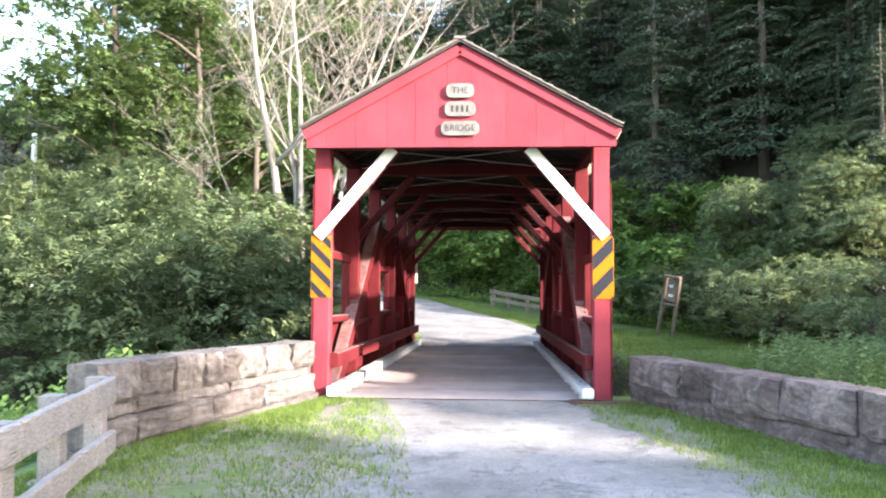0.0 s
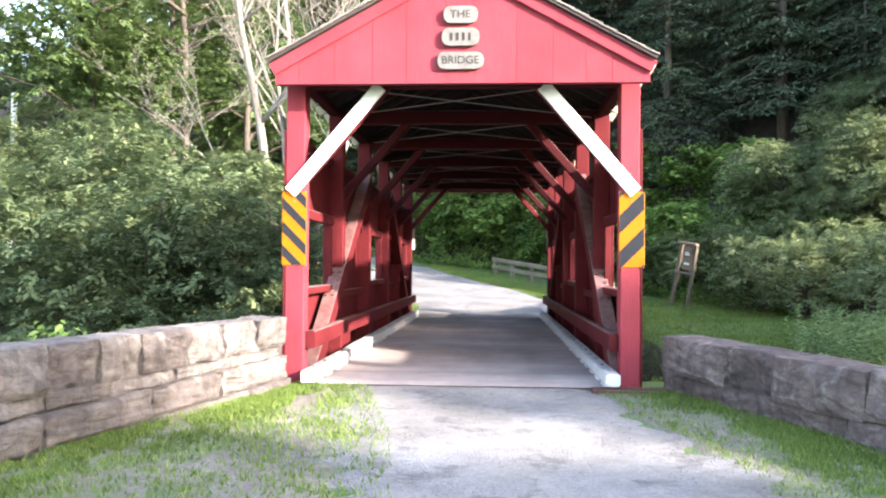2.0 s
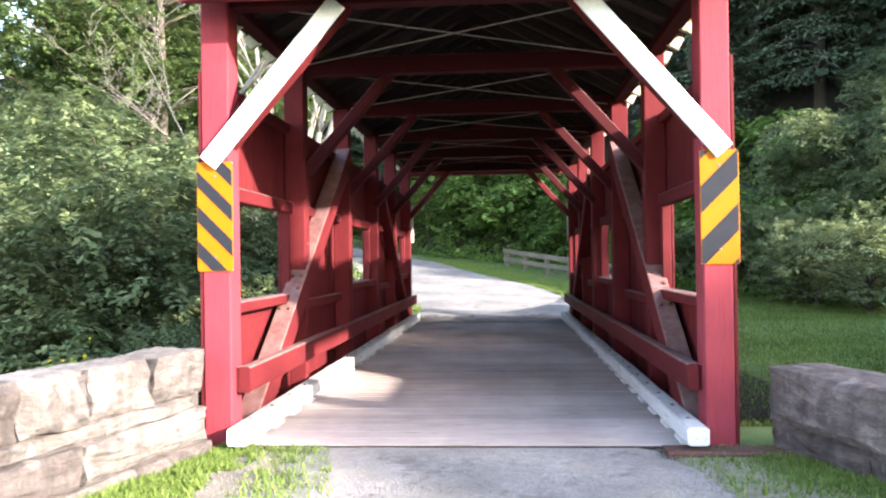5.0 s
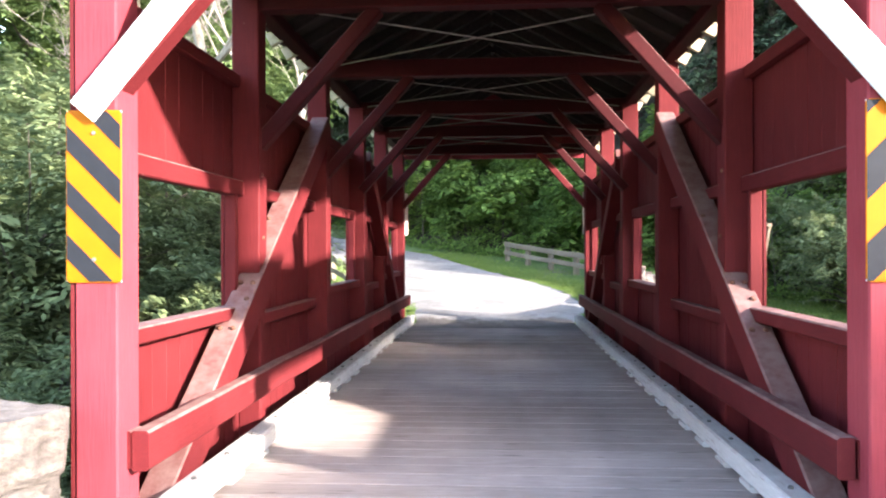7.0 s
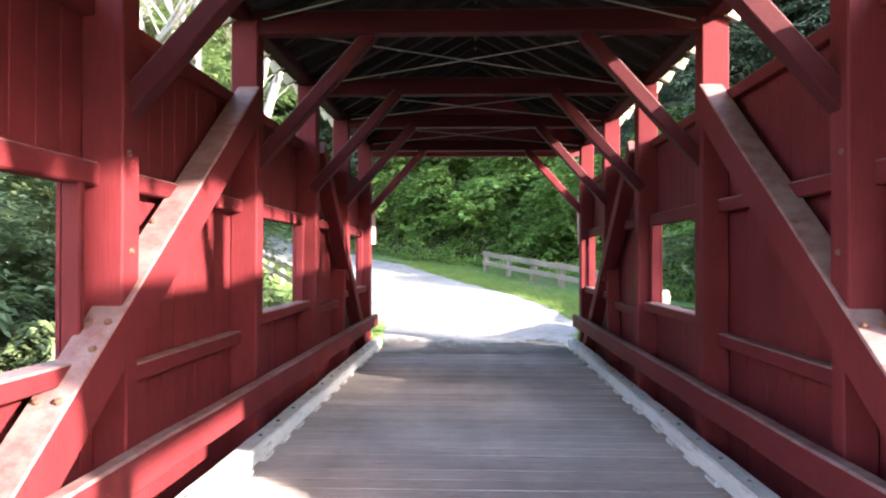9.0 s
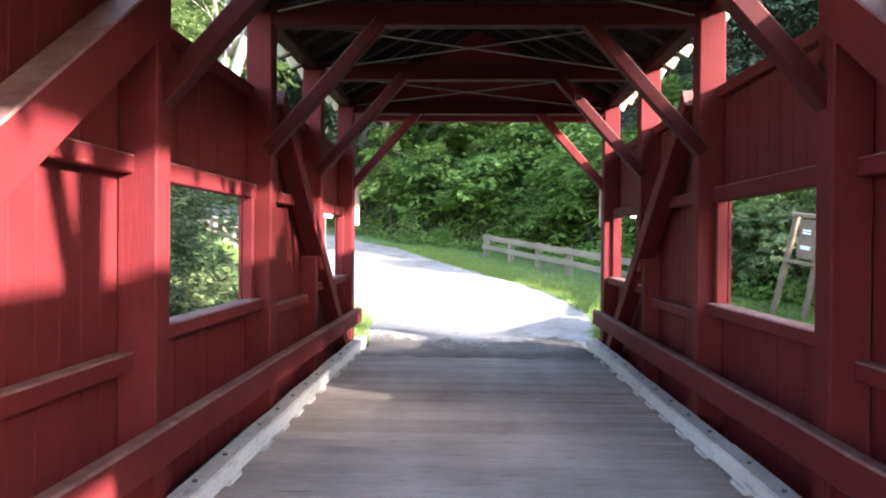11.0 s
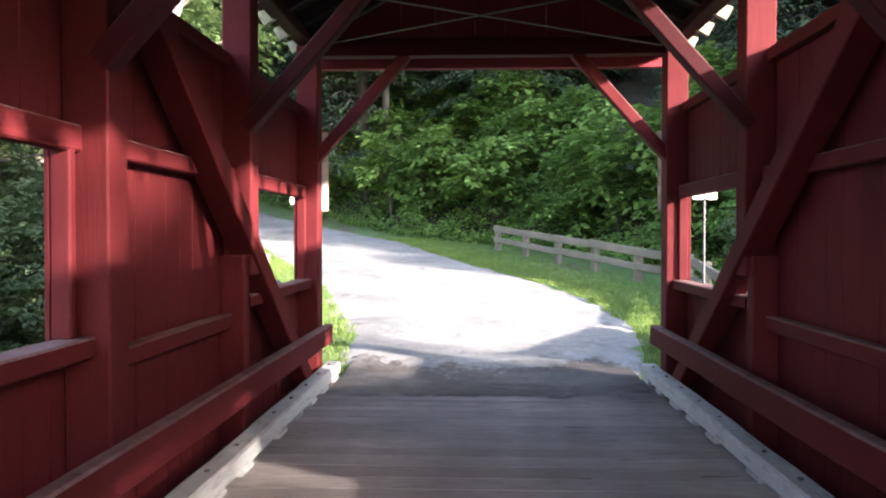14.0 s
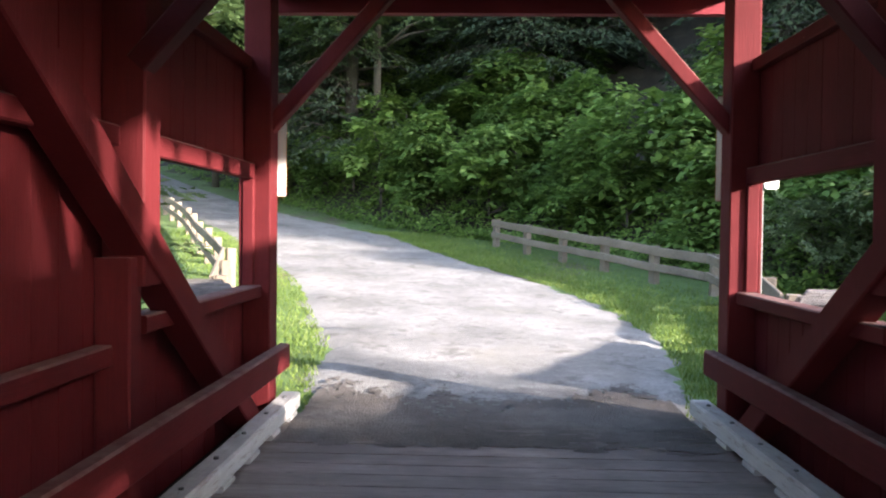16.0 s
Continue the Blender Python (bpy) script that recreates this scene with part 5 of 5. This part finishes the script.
def grass_patch(name, n, where, height, mat, label, seed, width=0.012, category="grass"):
    """Many blades, each a thin upright quad bent over at its tip."""
    r = np.random.RandomState(seed)
    pts = []
    while len(pts) < n:
        x, y = where(r)
        if x is None:
            continue
        pts.append((x, y, land(x, y) - 0.02))
    c = np.array(pts)
    hgt = height * r.uniform(0.35, 1.2, n)
    c[:, 2] += hgt * 0.45
    az = r.uniform(0, 2 * math.pi, n)
    nrm = np.stack([np.cos(az), np.sin(az), r.normal(size=n) * 0.2], 1)
    up = np.stack([r.normal(size=n) * 0.35, r.normal(size=n) * 0.35, np.ones(n)], 1)
    me = leaves_mesh(name, c, nrm, hgt, 1.0, 0.4, up, seed)
    co = np.empty(4 * n * 3, np.float32)
    me.vertices.foreach_get("co", co)
    co = co.reshape(n, 4, 3)
    mid = (co[:, 1] + co[:, 3]) / 2
    half = (co[:, 3] - co[:, 1]) / 2
    half *= (width * r.uniform(0.6, 1.5, n) / np.maximum(np.linalg.norm(half, axis=1), 1e-6))[:, None]
    co[:, 1], co[:, 3] = mid - half, mid + half
    me.vertices.foreach_set("co", co.ravel())
    me.update()
    tagged(put(name, me, mat), label, category, kind="stuff")


def edge_x(edges, y, which):
    y = min(y, edges[-1][which][1] - 1e-6)
    for e0, e1 in zip(edges, edges[1:]):
        a, b = e0[which], e1[which]
        if a[1] <= y <= b[1]:
            return a[0] + (b[0] - a[0]) * (y - a[1]) / (b[1] - a[1])
    return None


def left_verge(r):
    y = r.uniform(1.5, 12.1)
    e = edge_x(NEAR_EDGES, y, 0)
    wall = -2.42 - 0.35 * (12.1 - y) if y > 8 else -4.1
    x = r.uniform(wall, e + 0.6)
    keep = 0.11 + 0.89 * (1 - smooth(0.4, 1.0, x - wall)) if x < e else 0.16 * (1 - smooth(0.0, 0.6, x - e))
    tuft = 0.5 + 1.1 * noise.noise((x * 2.2, y * 1.1, 2)) + 0.7 * noise.noise((x * 7, y * 5, 3))
    return (x, y) if r.uniform() < keep * tuft + 0.05 else (None, None)


def right_verge(r):
    y = r.uniform(1.0, 12.1)
    e = edge_x(NEAR_EDGES, y, 1)
    wall = 1.95 + 0.42 * (12.2 - y)
    if wall < e - 0.1:
        return None, None
    x = r.uniform(e - 0.2, wall)
    keep = 0.14 + 0.86 * smooth(0.2, 0.7, x - e)
    tuft = 0.7 + noise.noise((x * 2.2, y * 1.1, 4)) + 0.5 * noise.noise((x * 7, y * 5, 3))
    return (x, y) if r.uniform() < keep * tuft else (None, None)


def far_verge(r):
    if r.uniform() < 0.65:
        y = r.uniform(25.7, 46)
        e = edge_x(FAR_EDGES, y, 1)
        if e is None:
            return None, None
        x = e + abs(r.normal()) * 1.5 - 0.1
        return (x, y) if foot_distance(x, y) < 1.0 else (None, None)
    y = r.uniform(25.7, 44)
    e = edge_x(FAR_EDGES, y, 0)
    return (e + 0.12 - abs(r.normal()) * 1.6, y) if e is not None else (None, None)


def right_lawn(r):
    x, y = r.uniform(2.0, 9.5), r.uniform(13, 33)
    return (x, y) if foot_distance(x, y) < 0.5 and x > 2.0 + 0.2 * max(0, y - 26) else (None, None)


def weeds(r):
    x, y = r.uniform(-13, -3.9), r.uniform(7, 22)
    if min(x + 13, y - 7) < 2.5 * abs(noise.noise((x * 0.5, y * 0.5, 9))) + r.uniform(0, 1.2):
        return None, None
    return (x, y) if x < -3.4 - 0.36 * max(0, 12.1 - y) and (y < 14 or x < -4.0) else (None, None)


grass_patch("grass", 54000, left_verge, 0.085, m_grass, "short trodden grass on the verge", 1, 0.0055)
grass_patch("grass", 62000, right_verge, 0.08, m_grass, "short grass below the stone wall", 2, 0.0055)
grass_patch("grass", 60000, far_verge, 0.08, m_grass, "bright grass beside the climbing road", 3, 0.006)
grass_patch("grass", 90000, right_lawn, 0.09, m_grass, "rough grass beyond the creek", 4, 0.007)


def bank_cover(r):
    k = r.choice(6) + 2
    (ax, ay), (bx, by) = FOOT[k], FOOT[k + 1]
    f, dd = r.uniform(), -0.5 + 7.0 * r.uniform() ** 1.6
    n = math.hypot(bx - ax, by - ay)
    return ax + f * (bx - ax) + (by - ay) / n * dd, ay + f * (by - ay) - (bx - ax) / n * dd


def leaf_cover(name, n, where, height, leaf, mat, label, seed, category):
    """Low leafy cover: single leaves lying at all heights over the ground."""
    r = np.random.RandomState(seed)
    pts = []
    while len(pts) < n:
        x, y = where(r)
        if x is None:
            continue
        tall = height * (0.5 + 0.9 * abs(noise.noise((x * 0.9, y * 0.9, 5))) * 2)
        pts.append((x, y, land(x, y) + r.uniform(0.0, tall)))
    c = np.array(pts)
    nrm = np.array([0, 0, 0.9]) + np.array([-0.25, -0.45, 0]) + r.normal(size=(n, 3)) * 0.35
    tagged(put(name, leaves_mesh(name, c, nrm, leaf * r.uniform(0.6, 1.4, n), 0.65, seed=seed), mat), label, category, kind="stuff")


leaf_cover("undergrowth", 42000, bank_cover, 0.45, 0.13, m_leaf_bank, "low leafy undergrowth on the bank", 9, "undergrowth")
leaf_cover("weeds", 34000, weeds, 0.75, 0.11, m_leaf_bank, "tangled green weeds below the wall", 5, "weeds")


def flower_spots(r):
    x, y = weeds(r)
    return (x, y) if x is not None and y > 12.5 and noise.noise((x * 0.6, y * 0.6, 8)) > 0.12 else (None, None)


def tall_weeds():
    """Upright weeds, each a thin stalk with leaves that stand out round it."""
    r = np.random.RandomState(31)
    stalks, c, nrm, out = [], [], [], []
    while len(stalks) < 420:
        x, y = r.uniform(4.6, 9.2), r.uniform(12.5, 20.5)
        if foot_distance(x, y) > 0.5 or x < 3.6 + 0.35 * (y - 12.5) or 0.35 + noise.noise((x * 0.8, y * 0.8, 7)) < r.uniform():
            continue
        h, z = r.uniform(0.45, 1.0), land(x, y) - 0.03
        lean = r.normal(size=2) * 0.12
        stalks.append((x, y, z, h, lean))
        for k in range(22):
            f, az = 0.15 + 0.85 * k / 21, k * 2.4 + r.uniform(-0.3, 0.3)
            d = np.array([math.cos(az), math.sin(az), 0.25 - 0.5 * (1 - f)])
            reach = 0.03 + 0.06 * (1 - f)
            c.append((x + lean[0] * f * h + d[0] * reach, y + lean[1] * f * h + d[1] * reach, z + f * h))
            nrm.append((-0.4 * d[0], -0.4 * d[1], 1.0))
            out.append(d)
    n = len(c)
    me = leaves_mesh("tall_weeds", np.array(c), np.array(nrm), 0.13 * r.uniform(0.6, 1.3, n), 0.34, 0.25, np.array(out), 31)
    tagged(put("tall_weeds", me, m_leaf_weed), "tall pale green weeds behind the low stone wall", "weeds", kind="stuff")
    vs, fs = [], []
    for x, y, z, h, lean in stalks:
        a = len(vs)
        for f, w in ((0, 0.006), (1, 0.003)):
            for az in (0.0, 2.1, 4.2):
                vs.append((x + lean[0] * f * h + w * math.cos(az), y + lean[1] * f * h + w * math.sin(az), z + f * h))
        fs += [(a + i, a + (i + 1) % 3, a + 3 + (i + 1) % 3, a + 3 + i) for i in range(3)]
    tagged(put("weed_stalks", mesh("weed_stalks", vs, fs), m_leaf_weed), "thin green stalks of the tall weeds", "weeds", kind="stuff")


tall_weeds()
leaf_cover("yellow_flowers", 1500, flower_spots, 1.15, 0.05, m_flower, "scattered yellow wildflowers among the weeds", 6, "flowers")


def loose_stones():
    r = np.random.RandomState(31)
    vs, fs = [], []
    octa = [(1, 0, 0), (0, 1, 0), (-1, 0, 0), (0, -1, 0), (0, 0, 0.7), (0, 0, -0.5)]
    tris = [(0, 1, 4), (1, 2, 4), (2, 3, 4), (3, 0, 4), (1, 0, 5), (2, 1, 5), (3, 2, 5), (0, 3, 5)]
    for _ in range(15000):
        y = r.uniform(2.0, 12.2)
        a, b = edge_x(NEAR_EDGES, y, 0), edge_x(NEAR_EDGES, y, 1)
        x = r.uniform(a - 0.15, b + 0.2) if r.uniform() < 0.5 else r.choice((a, b)) + r.normal() * 0.34
        s = r.uniform(0.004, 0.012)
        z = land(x, y) + 0.012
        o = len(vs)
        vs += [(x + p[0] * s * r.uniform(0.6, 1.3), y + p[1] * s * r.uniform(0.6, 1.3), z + p[2] * s) for p in octa]
        fs += [tuple(i + o for i in f) for f in tris]
    tagged(put("gravel", mesh("gravel", vs, fs), m_gravel), "loose crushed stones strewn over the approach", "gravel", kind="stuff")


loose_stones()

# ---- the many small pieces of the bridge ----
build_deck()
build_siding()
